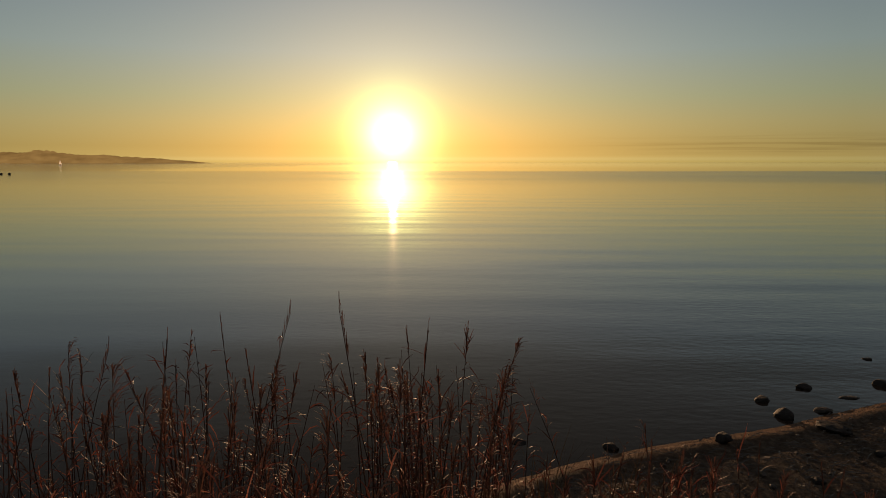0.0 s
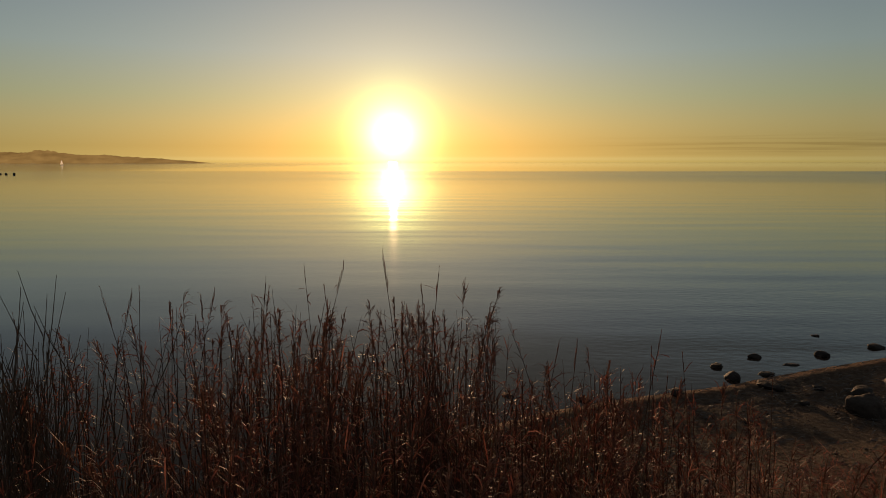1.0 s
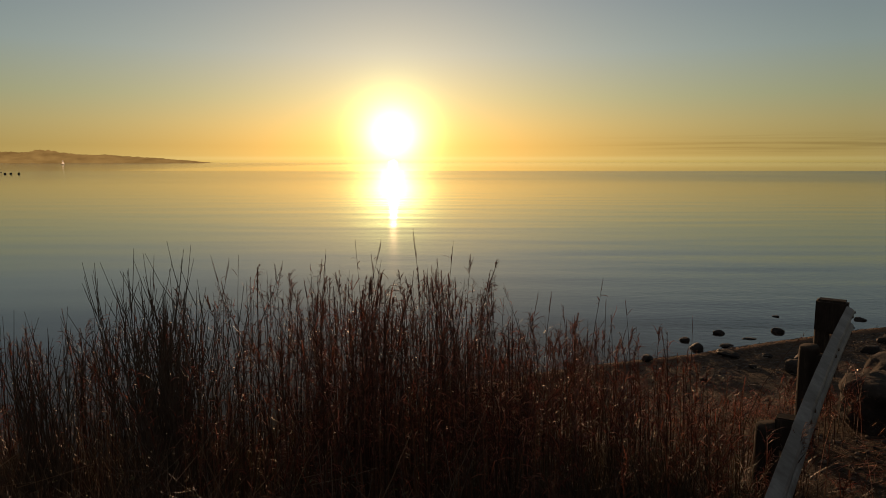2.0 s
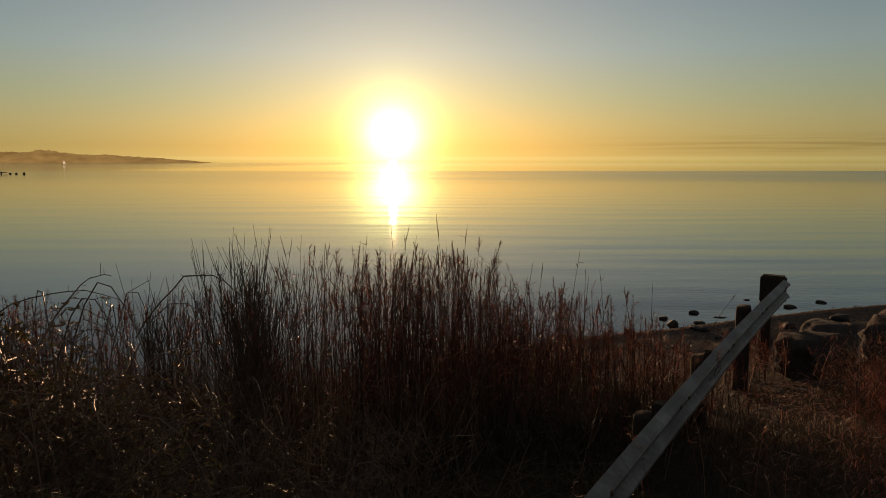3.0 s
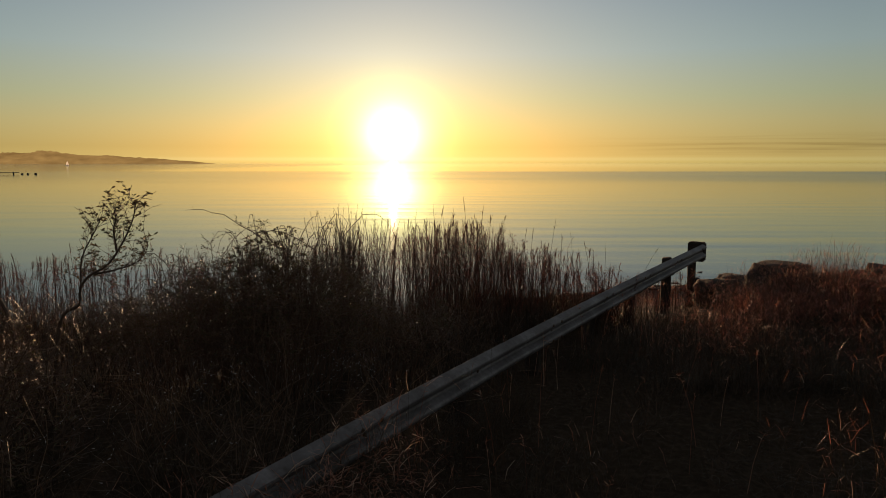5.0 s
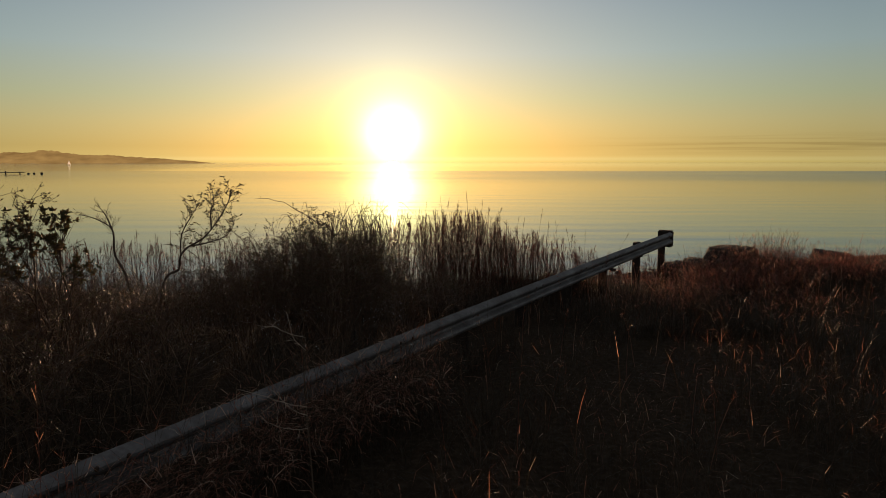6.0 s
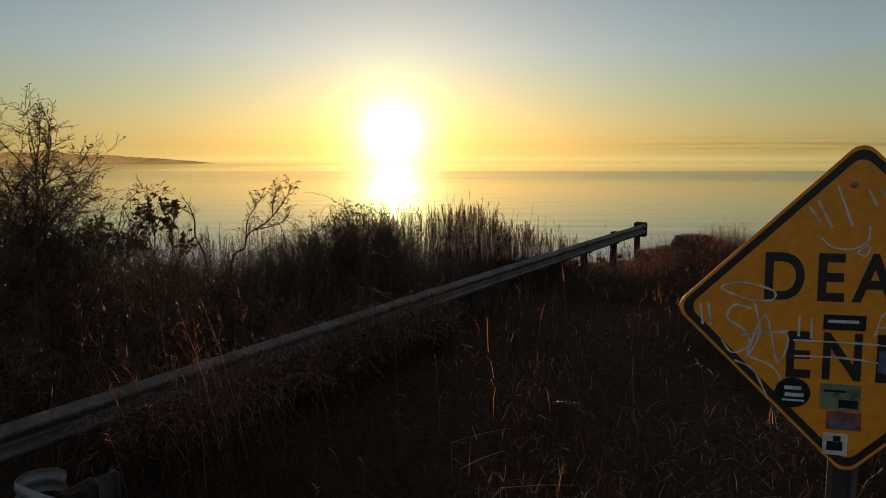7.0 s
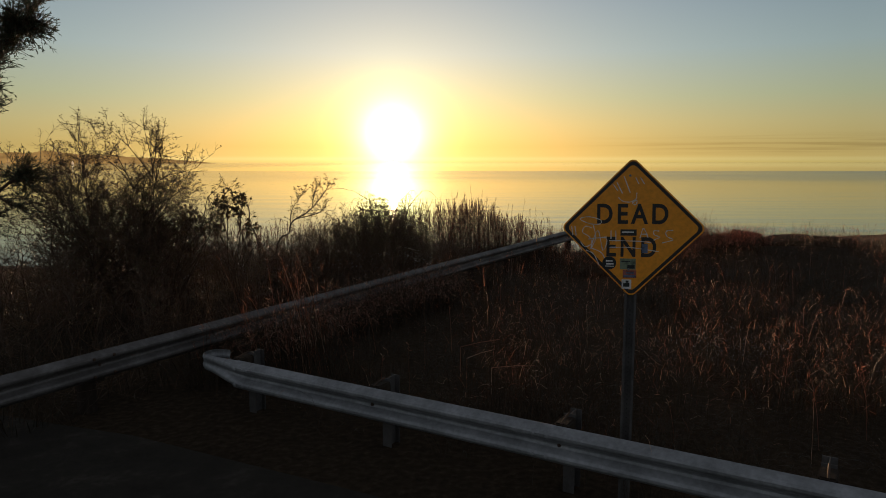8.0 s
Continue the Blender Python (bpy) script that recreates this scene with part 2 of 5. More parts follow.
def sea_water():
    """Dark clear water; ripples from small to broad, and a glassy calm farther out."""
    m, t, p, o = material("sea_water")
    p.inputs["Base Color"].default_value = (0.022, 0.016, 0.012, 1)
    p.inputs["Roughness"].default_value = 0.03
    p.inputs["IOR"].default_value = 1.33
    c = t.nodes.new("ShaderNodeTexCoord")
    s = t.nodes.new("ShaderNodeSeparateXYZ")
    t.links.new(c.outputs["Object"], s.inputs[0])
    swell = noise_node(t, 0.30, 1.0, (0.22, 1.0, 1.0), 0.45)
    chop = noise_node(t, 1.1, 3.0, (0.35, 1.0, 1.0), 0.5)
    fine = noise_node(t, 6.0, 3.0, (0.6, 1.0, 1.0), 0.5)
    gust = noise_node(t, 0.03, 3.0, (0.5, 1.0, 1.0), 0.5)
    # ripples reach some 270 metres out; beyond them, and towards the sheltered side, lies a glassy calm
    far = math_node(t, "SUBTRACT", 1.0, math_node(t, "MULTIPLY", math_node(t, "SUBTRACT", math_node(t, "ADD", s.outputs["Y"], math_node(t, "MULTIPLY", gust, 24.0)), 276.0), 0.05, True), True)
    lee = math_node(t, "ADD", math_node(t, "MULTIPLY", math_node(t, "ADD", s.outputs["X"], math_node(t, "MULTIPLY", s.outputs["Y"], 0.35)), 0.013, True), 0.3)
    calm = math_node(t, "MULTIPLY", math_node(t, "ADD", far, 0.02), lee)
    h = math_node(t, "ADD", math_node(t, "MULTIPLY", swell, 0.72), math_node(t, "ADD", math_node(t, "MULTIPLY", chop, 0.07), math_node(t, "MULTIPLY", math_node(t, "MULTIPLY", fine, gust), 0.09)))
    # farther out the ripples are too small to tell apart
    mid = math_node(t, "MULTIPLY", math_node(t, "SUBTRACT", s.outputs["Y"], 70.0), 0.012, True)
    b = bump_node(t, p, h, 0.5, 0.16)
    size = math_node(t, "MULTIPLY", 0.52, math_node(t, "SUBTRACT", 1.0, math_node(t, "MULTIPLY", mid, 0.88)))
    # wavelets run in on the open beach
    beach = math_node(t, "MULTIPLY", math_node(t, "MULTIPLY", math_node(t, "SUBTRACT", s.outputs["X"], 2.0), 0.16, True), math_node(t, "MULTIPLY", math_node(t, "SUBTRACT", 50.0, s.outputs["Y"]), 0.05, True))
    size = math_node(t, "ADD", size, math_node(t, "MULTIPLY", beach, 0.9))
    t.links.new(math_node(t, "MULTIPLY", math_node(t, "ADD", math_node(t, "MULTIPLY", calm, 0.46), math_node(t, "SUBTRACT", 0.2, math_node(t, "MULTIPLY", mid, 0.14))), math_node(t, "MULTIPLY", far, size)), b.inputs["Strength"])
    open_side = math_node(t, "ADD", math_node(t, "MULTIPLY", math_node(t, "ADD", s.outputs["X"], 60.0), 0.0022, True), 0.4)
    rip = math_node(t, "MULTIPLY", math_node(t, "MULTIPLY", mid, math_node(t, "MULTIPLY", far, open_side)), math_node(t, "ADD", math_node(t, "MULTIPLY", gust, 0.14), 0.11))
    # a light air ruffles the water under the far shore
    lee_far = math_node(t, "MULTIPLY", math_node(t, "SUBTRACT", 1.0, far), math_node(t, "MULTIPLY", math_node(t, "SUBTRACT", math_node(t, "MULTIPLY", s.outputs["X"], -0.004), 0.4), 0.2, True))
    t.links.new(math_node(t, "ADD", math_node(t, "ADD", rip, math_node(t, "MULTIPLY", math_node(t, "MINIMUM", lee_far, 0.05), math_node(t, "MULTIPLY", math_node(t, "SUBTRACT", 1650.0, s.outputs["Y"]), 0.01, True))), 0.025), p.inputs["Roughness"])
    return m


def paint(name, col, rough=0.5, wear=0.12):
    m, t, p, o = material(name)
    n = noise_node(t, 30.0, 5.0)
    dark = tuple(v * (1 - wear * 3) for v in col)
    t.links.new(ramp_node(t, n, ((0.3, dark), (0.55, col), (0.8, tuple(min(1, v * 1.1) for v in col)))), p.inputs["Base Color"])
    p.inputs["Roughness"].default_value = rough
    return m


YELLOW = paint("sign_yellow", (0.72, 0.28, 0.006), 0.5, 0.06)
BLACK = paint("sign_black", (0.015, 0.014, 0.013), 0.5)
SILVER_PAINT = paint("silver_marker", (0.60, 0.57, 0.54), 0.45)
STICKER_DARK = paint("dark_sticker", (0.012, 0.018, 0.018), 0.3)
STICKER_WHITE = paint("white_sticker", (0.62, 0.62, 0.6), 0.4)
STICKER_GREEN = paint("faded_green_sticker", (0.16, 0.20, 0.13), 0.5, 0.25)
STICKER_RED = paint("faded_red_sticker", (0.28, 0.08, 0.06), 0.5, 0.2)
STICKER_BLUE = paint("faded_blue_sticker", (0.10, 0.13, 0.2), 0.5, 0.2)


# ---- mesh helpers ----
class Build:
    """Collects points and faces of one mesh."""

    def __init__(self):
        self.v, self.f = [], []

    def tube(self, pts, radii, sides=4, cap=False):
        start = len(self.v)
        pts = [Vector(p) for p in pts]
        for i, (p, r) in enumerate(zip(pts, radii)):
            d = (pts[min(i + 1, len(pts) - 1)] - pts[max(i - 1, 0)]).normalized()
            a = d.cross(Vector((0.31, 0.17, 0.93)) if abs(d.z) < 0.9 else Vector((1, 0.2, 0))).normalized()
            b = d.cross(a)
            for k in range(sides):
                w = 2 * math.pi * k / sides
                self.v.append(p + (a * math.cos(w) + b * math.sin(w)) * r)
        for i in range(len(pts) - 1):
            for k in range(sides):
                k2 = (k + 1) % sides
                self.f.append((start + i * sides + k, start + i * sides + k2, start + (i + 1) * sides + k2, start + (i + 1) * sides + k))
        if cap:
            self.f.append(tuple(start + k for k in reversed(range(sides))))
            self.f.append(tuple(start + (len(pts) - 1) * sides + k for k in range(sides)))

    def ribbon(self, pts, widths, across):
        start = len(self.v)
        across = Vector(across).normalized()
        for p, w in zip(pts, widths):
            self.v += [Vector(p) - across * w / 2, Vector(p) + across * w / 2]
        for i in range(len(pts) - 1):
            a = start + 2 * i
            self.f.append((a, a + 1, a + 3, a + 2))

    def box(self, lo, hi, m=None):
        s = len(self.v)
        for x in (lo[0], hi[0]):
            for y in (lo[1], hi[1]):
                for z in (lo[2], hi[2]):
                    p = Vector((x, y, z))
                    self.v.append(m @ p if m else p)
        for q in ((0, 1, 3, 2), (4, 6, 7, 5), (0, 4, 5, 1), (2, 3, 7, 6), (0, 2, 6, 4), (1, 5, 7, 3)):
            self.f.append(tuple(s + k for k in q))

    def mesh(self, name, mat, smooth=False):
        me = bpy.data.meshes.new(name)
        me.from_pydata([tuple(p) for p in self.v], [], self.f)
        me.materials.append(mat)
        if smooth:
            me.polygons.foreach_set("use_smooth", [True] * len(me.polygons))
        me.update()
        return me


def part(name, build, mat, parent=None, label="", smooth=False):
    """One mesh object under a thing or under a part."""
    ob = new(name, build.mesh(name, mat, smooth) if isinstance(build, Build) else build)
    if parent:
        ob.parent = parent
    return tagged(ob, label)


def scatter(name, protos, spots, mat):
    """One mesh out of many turned and scaled copies of prototype Builds: spots are (x, y, z, turn, scale, height scale)."""
    vs, fs, base = [], [], 0
    protos = [b for b in protos if b.f]
    pv = [np.array([tuple(p) for p in b.v], dtype=np.float32) for b in protos]
    pf = [np.array(b.f, dtype=np.int32) for b in protos]
    side = pf[0].shape[1]
    for i, (x, y, z, turn, sc, hz) in enumerate(spots):
        k = i % len(protos)
        c, s = math.cos(turn), math.sin(turn)
        v = pv[k]
        w = np.empty_like(v)
        w[:, 0] = (v[:, 0] * c - v[:, 1] * s) * sc + x
        w[:, 1] = (v[:, 0] * s + v[:, 1] * c) * sc + y
        w[:, 2] = v[:, 2] * hz + z
        vs.append(w)
        fs.append(pf[k] + base)
        base += len(v)
    v, f = np.concatenate(vs), np.concatenate(fs)
    me = bpy.data.meshes.new(name)
    me.vertices.add(len(v))
    me.vertices.foreach_set("co", v.ravel())
    me.loops.add(len(f) * side)
    me.loops.foreach_set("vertex_index", f.ravel())
    me.polygons.add(len(f))
    me.polygons.foreach_set("loop_start", np.arange(0, len(f) * side, side, dtype=np.int32))
    me.materials.append(mat)
    me.update(calc_edges=True)
    me.validate()
    return me


def lerp_table(table, x):
    return float(np.interp(x, [p[0] for p in table], [p[1] for p in table]))


# ---- the lie of the land ----
SHORE = ((-400, 60), (-60, 30), (-20, 23.5), (-10, 22.9), (-3, 22.7), (0, 23.2), (0.9, 24.7), (1.7, 25.55), (2.6, 26.15), (3.6, 26.6), (4.6, 27.0), (5.75, 27.4), (6.6, 27.8), (7.4, 28.2), (8.6, 28.65), (12, 30), (60, 52), (400, 150))
PROFILE = ((-400, -3.0), (-30, -1.6), (-6, -0.45), (-1, -0.06), (0, 0.0), (0.10, 0.010), (0.20, 0.064), (0.28, 0.072), (0.42, 0.045), (1.2, 0.05), (2.6, 0.10), (3.8, 0.36), (6.0, 0.72), (9.0, 0.86), (16, 0.87), (60, 0.9), (500, 1.2))


def inland(x, y):
    return (lerp_table(SHORE, x) - y) * (0.92 if x > 2 else 1.0)


def ground_z(x, y):
    z = lerp_table(PROFILE, inland(x, y) + 0.18 * noise.noise((x * 0.5, y * 0.5, 1.0)))
    z += 0.32 * math.exp(-((x - 10.0) / 3.2) ** 2 - ((y - 19.5) / 2.6) ** 2)
    z += 0.40 * math.exp(-((x - 7.3) / 0.95) ** 2 - ((y - 20.8) / 0.9) ** 2)
    s = inland(x, y)
    if 0.1 < s < 6 and x > 1:
        # footprints, wrack and gravel humps on the beach
        z += min(1.0, s * 2) * (0.016 * noise.noise((x * 1.9, y * 1.9, 6.0)) + 0.010 * noise.noise((x * 5.6, y * 5.6, 8.0)))
    if y > 7.5 and inland(x, y) > 0.8:
        z += 0.05 * noise.noise((x * 0.9, y * 0.9, 3.0)) * min(1.0, (y - 7.5) / 3)
    return z


def axis(parts):
    out = []
    for a, b, step in parts:
        out += list(np.arange(a, b, step))
    return out + [parts[-1][1]]


gx = axis(((-400, -60, 40), (-60, -16, 4), (-16, 0, 0.3), (0, 13, 0.14), (13, 16, 0.3), (16, 60, 4), (60, 400, 40)))
gy = axis(((-400, -40, 40), (-40, 2, 3), (2, 21, 0.3), (21, 31, 0.14), (31, 36, 0.5), (36, 60, 3), (60, 400, 40), (400, 4800, 1100)))
gv = [(x, y, ground_z(x, y)) for y in gy for x in gx]
w = len(gx)
gf = [(j * w + i, j * w + i + 1, (j + 1) * w + i + 1, (j + 1) * w + i) for j in range(len(gy) - 1) for i in range(w - 1)]
me = bpy.data.meshes.new("ground")
me.from_pydata(gv, [], gf)
me.materials.append(sand_and_soil())
at = me.attributes.new("inland", "FLOAT", "POINT")
at.data.foreach_set("value", [inland(x, y) for x, y, z in gv])
me.polygons.foreach_set("use_smooth", [True] * len(me.polygons))
ground = tagged(new("ground", me), "brown sandy shore rising to dark weedy soil", "ground", kind="structure")

me = bpy.data.meshes.new("water")
me.from_pydata([(-4900, 16, 0), (4900, 16, 0), (4900, 4900, 0), (-4900, 4900, 0)], [], [(0, 1, 2, 3)])
me.materials.append(sea_water())
water = tagged(new("water", me), "calm bay water with fine ripples at sunset", "water", kind="structure")

# road that ends at the nearer barrier
ROAD_Z = 0.89
b = Build()
rim = [(-5.2, 6.9), (-3.0, 6.2), (0.0, 4.75), (3.0, 3.05), (6.0, 1.3), (6.0, -30.0), (-5.2, -30.0)]
b.v = [Vector((x, y, ROAD_Z + 0.012)) for x, y in rim] + [Vector((x, y, ROAD_Z - 0.1)) for x, y in rim]
n = len(rim)
b.f = [tuple(reversed(range(n)))] + [(i, (i + 1) % n, n + (i + 1) % n, n + i) for i in range(n)]
road = tagged(part("road", b, ASPHALT), "worn dark asphalt at the end of the road", "road", kind="structure")

# far shore across the bay; haze is painted in as a glowing colour
FAR_GLOW, _t, _p, _o = material("far_shore_glow")
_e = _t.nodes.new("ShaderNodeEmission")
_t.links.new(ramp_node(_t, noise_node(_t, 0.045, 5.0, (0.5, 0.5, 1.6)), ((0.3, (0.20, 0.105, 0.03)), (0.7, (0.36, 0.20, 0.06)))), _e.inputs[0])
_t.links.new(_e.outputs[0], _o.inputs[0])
rng = random.Random(5)
b = Build()
D = 1500.0
for i in range(640):
    x = -1500 + i * (1500 - 563) / 639
    k = (x + 1500) / (1500 - 563)
    hgt = lerp_table(((-1500, 24), (-900, 23), (-845, 19), (-740, 15), (-640, 9), (-590, 5), (-563, 2)), x)
    hgt += (3.0 * noise.noise((x * 0.02, 0, 0)) + 2.6 * noise.noise((x * 0.09, 3, 0)) + 2.6 * abs(noise.noise((x * 0.21, 8, 0))) + 2.0 * rng.random()) * min(1.0, (1.02 - k) * 3)
    if -935 < x < -885:
        hgt += 4.5 * (0.6 + 0.8 * noise.noise((x * 0.16, 1, 4)))
    hgt = max(1.2, hgt)
    row = len(b.v)
    b.v += [Vector((x, D + 60 * k, -0.5)), Vector((x, D + 12 + 60 * k, hgt * 0.55)), Vector((x, D + 40 + 60 * k, hgt)), Vector((x, D + 140 + 60 * k, -0.5))]
    if i:
        b.f += [(row - 4 + q, row + q, row + q + 1, row - 3 + q) for q in range(3)]
tagged(part("backdrop", b, FAR_GLOW), "low wooded shore far across the bay, glowing in a haze colour", "far shore", kind="structure")


def thing(name, place, label, category, group="", turn=0.0):
    e = new(name)
    e.empty_display_size = 0.2
    e.matrix_basis = pose(*place, 0, 0, turn)
    return tagged(e, label, category, group)


# ---- guard rails ----
W_BEAM = ((0.0, 0.156), (0.018, 0.146), (0.070, 0.118), (0.083, 0.098), (0.083, 0.078), (0.070, 0.058), (0.012, 0.022), (0.004, 0.0),
          (0.012, -0.022), (0.070, -0.058), (0.083, -0.078), (0.083, -0.098), (0.070, -0.118), (0.018, -0.146), (0.0, -0.156))


def beam(path, proud=0.0, taper=None, flat=None):
    """A corrugated rail along path, rows of (x, y, z of its middle), which faces the right hand of the path. taper: its share of the full height, hung from its top edge; flat: the share of its corrugation's depth."""
    b = Build()
    pts = [Vector(p) for p in path]
    outline = [(u, v, proud) for u, v in W_BEAM] + [(u, v, proud - 0.004) for u, v in reversed(W_BEAM)]
    n = len(outline)
    for i, p in enumerate(pts):
        d = (pts[min(i + 1, len(pts) - 1)] - pts[max(i - 1, 0)])
        r = Vector((d.y, -d.x, 0)).normalized()
        deep = flat[i] if flat else 1.0
        for u, v, skin in outline:
            b.v.append(p + r * (0.04 + (u - 0.04) * deep + skin) + Vector((0, 0, 0.156 - (0.156 - v) * (taper[i] if taper else 1.0))))
    for i in range(len(pts) - 1):
        for k in range(n):
            b.f.append((i * n + k, (i + 1) * n + k, (i + 1) * n + (k + 1) % n, i * n + (k + 1) % n))
    b.f += [tuple(range(n)), tuple((len(pts) - 1) * n + k for k in reversed(range(n)))]
    return b


def bolt(m):
    """A button-headed bolt that points along local x."""
    b = Build()
    for r, x in ((0.020, 0.0), (0.018, 0.006), (0.010, 0.011)):
        for k in range(8):
            b.v.append(m @ Vector((x, r * math.cos(k * math.pi / 4), r * math.sin(k * math.pi / 4))))
    for j in range(2):
        b.f += [(j * 8 + k, j * 8 + (k + 1) % 8, j * 8 + 8 + (k + 1) % 8, j * 8 + 8 + k) for k in range(8)]
    b.f.append(tuple(16 + k for k in range(8)))
    return b


def round_post(radius, height, rng, deep=0.3, lean=(0, 0)):
    """A timber pile with a weathered, slightly uneven top."""
    b = Build()
    rows = ((-deep, 1.06), (0.1, 1.04), (height * 0.5, 1.0), (height - 0.05, 0.99), (height - 0.012, 0.95), (height, 0.86))
    for z, s in rows:
        for k in range(14):
            w = 2 * math.pi * k / 14
            r = radius * s * (1 + 0.035 * math.sin(3 * w + 1) + 0.02 * rng.uniform(-1, 1))
            b.v.append(Vector((r * math.cos(w) + lean[0] * z, r * math.sin(w) + lean[1] * z, z + (0.012 * math.sin(w + 1) if z > height - 0.1 else 0))))
    for j in range(len(rows) - 1):
        b.f += [(j * 14 + k, j * 14 + (k + 1) % 14, j * 14 + 14 + (k + 1) % 14, j * 14 + 14 + k) for k in range(14)]
    b.f.append(tuple((len(rows) - 1) * 14 + k for k in range(14)))
    return b


def bevel_block(sx, sy, sz, m, round_off=0.012):
    bm = bmesh.new()
    bmesh.ops.create_cube(bm, size=1)
    bmesh.ops.scale(bm, vec=(sx, sy, sz), verts=bm.verts)
    bmesh.ops.bevel(bm, geom=bm.edges[:], offset=round_off, segments=2, affect="EDGES")
    bm.transform(m)
    b = Build()
    bm.verts.ensure_lookup_table()
    b.v = [v.co.copy() for v in bm.verts]
    b.f = [tuple(v.index for v in f.verts) for f in bm.faces]
    bm.free()
    return b


def side_rail(u):
    """The long rail: x and the height of its top at y = 15 + u."""
    return Vector((0.7553 + 0.5913 * u + 0.0062 * u * u, 15 + u, 1.5812 + 0.0112 * u + 0.0016 * u * u - 0.156))


rng = random.Random(11)
rail_a = thing("guard_rail", (0, 0, 0), "long weathered galvanised guard rail on timber posts beside dry grass", "guard rail", "guard rails")
ends = [8.2, 4.68, 1.25, -2.18, -5.6, -9.03, -12.46, -14.2]
for i, (hi, lo) in enumerate(zip(ends, ends[1:])):
    part("beam", beam([side_rail(lo - 0.12 + (hi - lo + 0.12) * k / 6) for k in range(7)][::1], 0.004 * (i % 2)), OLD_STEEL, rail_a)
post_us = [8.4, 6.55, 4.95, 3.4, 1.75, 0.1, -1.55, -3.2, -4.85, -6.5, -8.15, -9.8, -11.45]
for i, u in enumerate(post_us):
    c, d = side_rail(u), (side_rail(u + 0.1) - side_rail(u - 0.1)).normalized()
    r = Vector((d.y, -d.x, 0)).normalized()
    turn = math.atan2(r.y, r.x)
    big = i == 0
    rad = 0.09 if big else 0.095
    back = c - r * (0.19 + rad) if big else c - r * ({1: 0.06, 2: 0.12}.get(i, 0.15) + rad)
    z0 = ground_z(back.x, back.y)
    top = {0: 1.79, 1: 1.70, 2: 1.49}.get(i, c.z - 0.07)
    b = round_post(rad, top - z0, rng)
    b.v = [v + Vector((back.x, back.y, z0)) for v in b.v]
    part("post", b, TIMBER, rail_a, "dark weathered round timber post", True)
    m = Matrix.Translation(c - r * 0.085) @ Matrix.Rotation(turn, 4, "Z")
    if big:
        # the end post carries a broad block right round its head
        part("block", bevel_block(0.36, 0.21, 0.43, Matrix.Translation((0, 0, 1.585 - c.z)) @ m @ Matrix.Translation((-0.10, 0, 0)), 0.03), TIMBER, rail_a)
    else:
        part("block", bevel_block(0.15, 0.15, 0.26, m @ Matrix.Translation((0, 0, -0.07))), TIMBER, rail_a)
    part("bolt", bolt(Matrix.Translation(side_rail(u - (0.26 if big else 0)) + r * 0.006) @ Matrix.Rotation(turn, 4, "Z")), RUST, rail_a)
    for dv in (-0.098, 0.098):
        for du in (-0.11, 0.11):
            if i % 2 == 0 or i < 5:
                q = side_rail(u + du - (0.36 if big else 0)) + r * 0.088 + Vector((0, 0, dv))
                part("bolt", bolt(Matrix.Translation(q) @ Matrix.Rotation(turn, 4, "Z")), RUST, rail_a)


def end_rail(s):
    """The rail across the road's end: s metres along it from its rounded end."""
    d = Vector((4.79, -2.78, 0)).normalized()
    return Vector((-2.1, 6.73, 1.53 - 0.156)) + d * s


rail_b = thing("guard_rail", (0, 0, 0), "galvanised guard rail across the end of the road", "guard rail", "guard rails")
dirb = Vector((4.79, -2.78, 0)).normalized()
nb = Vector((dirb.y, -dirb.x, 0))
for i, (s0, s1) in enumerate(((0.0, 3.6), (3.45, 7.3), (7.15, 11.0))):
    part("beam", beam([end_rail(s0 + (s1 - s0) * k / 8) for k in range(9)], 0.004 * (i % 2)), STEEL, rail_b)
# end piece, curled back from the road
fl = [end_rail(0.22) - dirb * t for t in (0.0, 0.18, 0.36, 0.54, 0.66)]
for k in range(1, 9):
    a = radians(22 * k)
    fl.append(end_rail(0.22) - dirb * (0.66 + 0.10 * math.sin(a)) - nb * (0.10 - 0.10 * math.cos(a)))
fl.append(fl[-1] + dirb * 0.06 - nb * 0.005)
taper = [1.0, 0.97, 0.82, 0.62, 0.54] + [0.52] * 9
flat = [1.0, 0.9, 0.5, 0.3, 0.2] + [0.14] * 9
part("end_section", beam(list(reversed(fl)), 0.004, list(reversed(taper)), list(reversed(flat))), STEEL, rail_b, "galvanised end section curled back on itself")
for s in (-0.04, 1.78, 3.64, 5.52, 7.4, 9.28):
    c = end_rail(s)
    turn = math.atan2(nb.y, nb.x)
    base = c - nb * 0.30
    z0 = ground_z(base.x, base.y)
    m = Matrix.Translation((base.x, base.y, 0)) @ Matrix.Rotation(turn, 4, "Z")
    b = Build()
    top = 1.56
    b.box((-0.075, -0.05, z0 - 0.3), (-0.068, 0.05, top), m)
    b.box((0.068, -0.05, z0 - 0.3), (0.075, 0.05, top), m)
    b.box((-0.068, -0.003, z0 - 0.3), (0.068, 0.003, top), m)
    part("post", b, DARK_STEEL, rail_b, "steel channel post")
    part("block", bevel_block(0.20, 0.12, 0.34, Matrix.Translation(c - nb * 0.115) @ Matrix.Rotation(turn, 4, "Z") @ Matrix.Translation((0, 0, 0.0))), TIMBER, rail_b)
    part("bolt", bolt(Matrix.Translation(c + nb * 0.006) @ Matrix.Rotation(turn, 4, "Z")), RUST, rail_b)
    b = Build()
    b.tube([c + Vector((0, 0, 0.165)) - nb * 0.02, c + Vector((0, 0, 0.19)) - nb * 0.10, c + Vector((0, 0, 0.20)) - nb * 0.2], [0.009] * 3, 6, True)
    part("hook_bolt", b, RUST, rail_b)
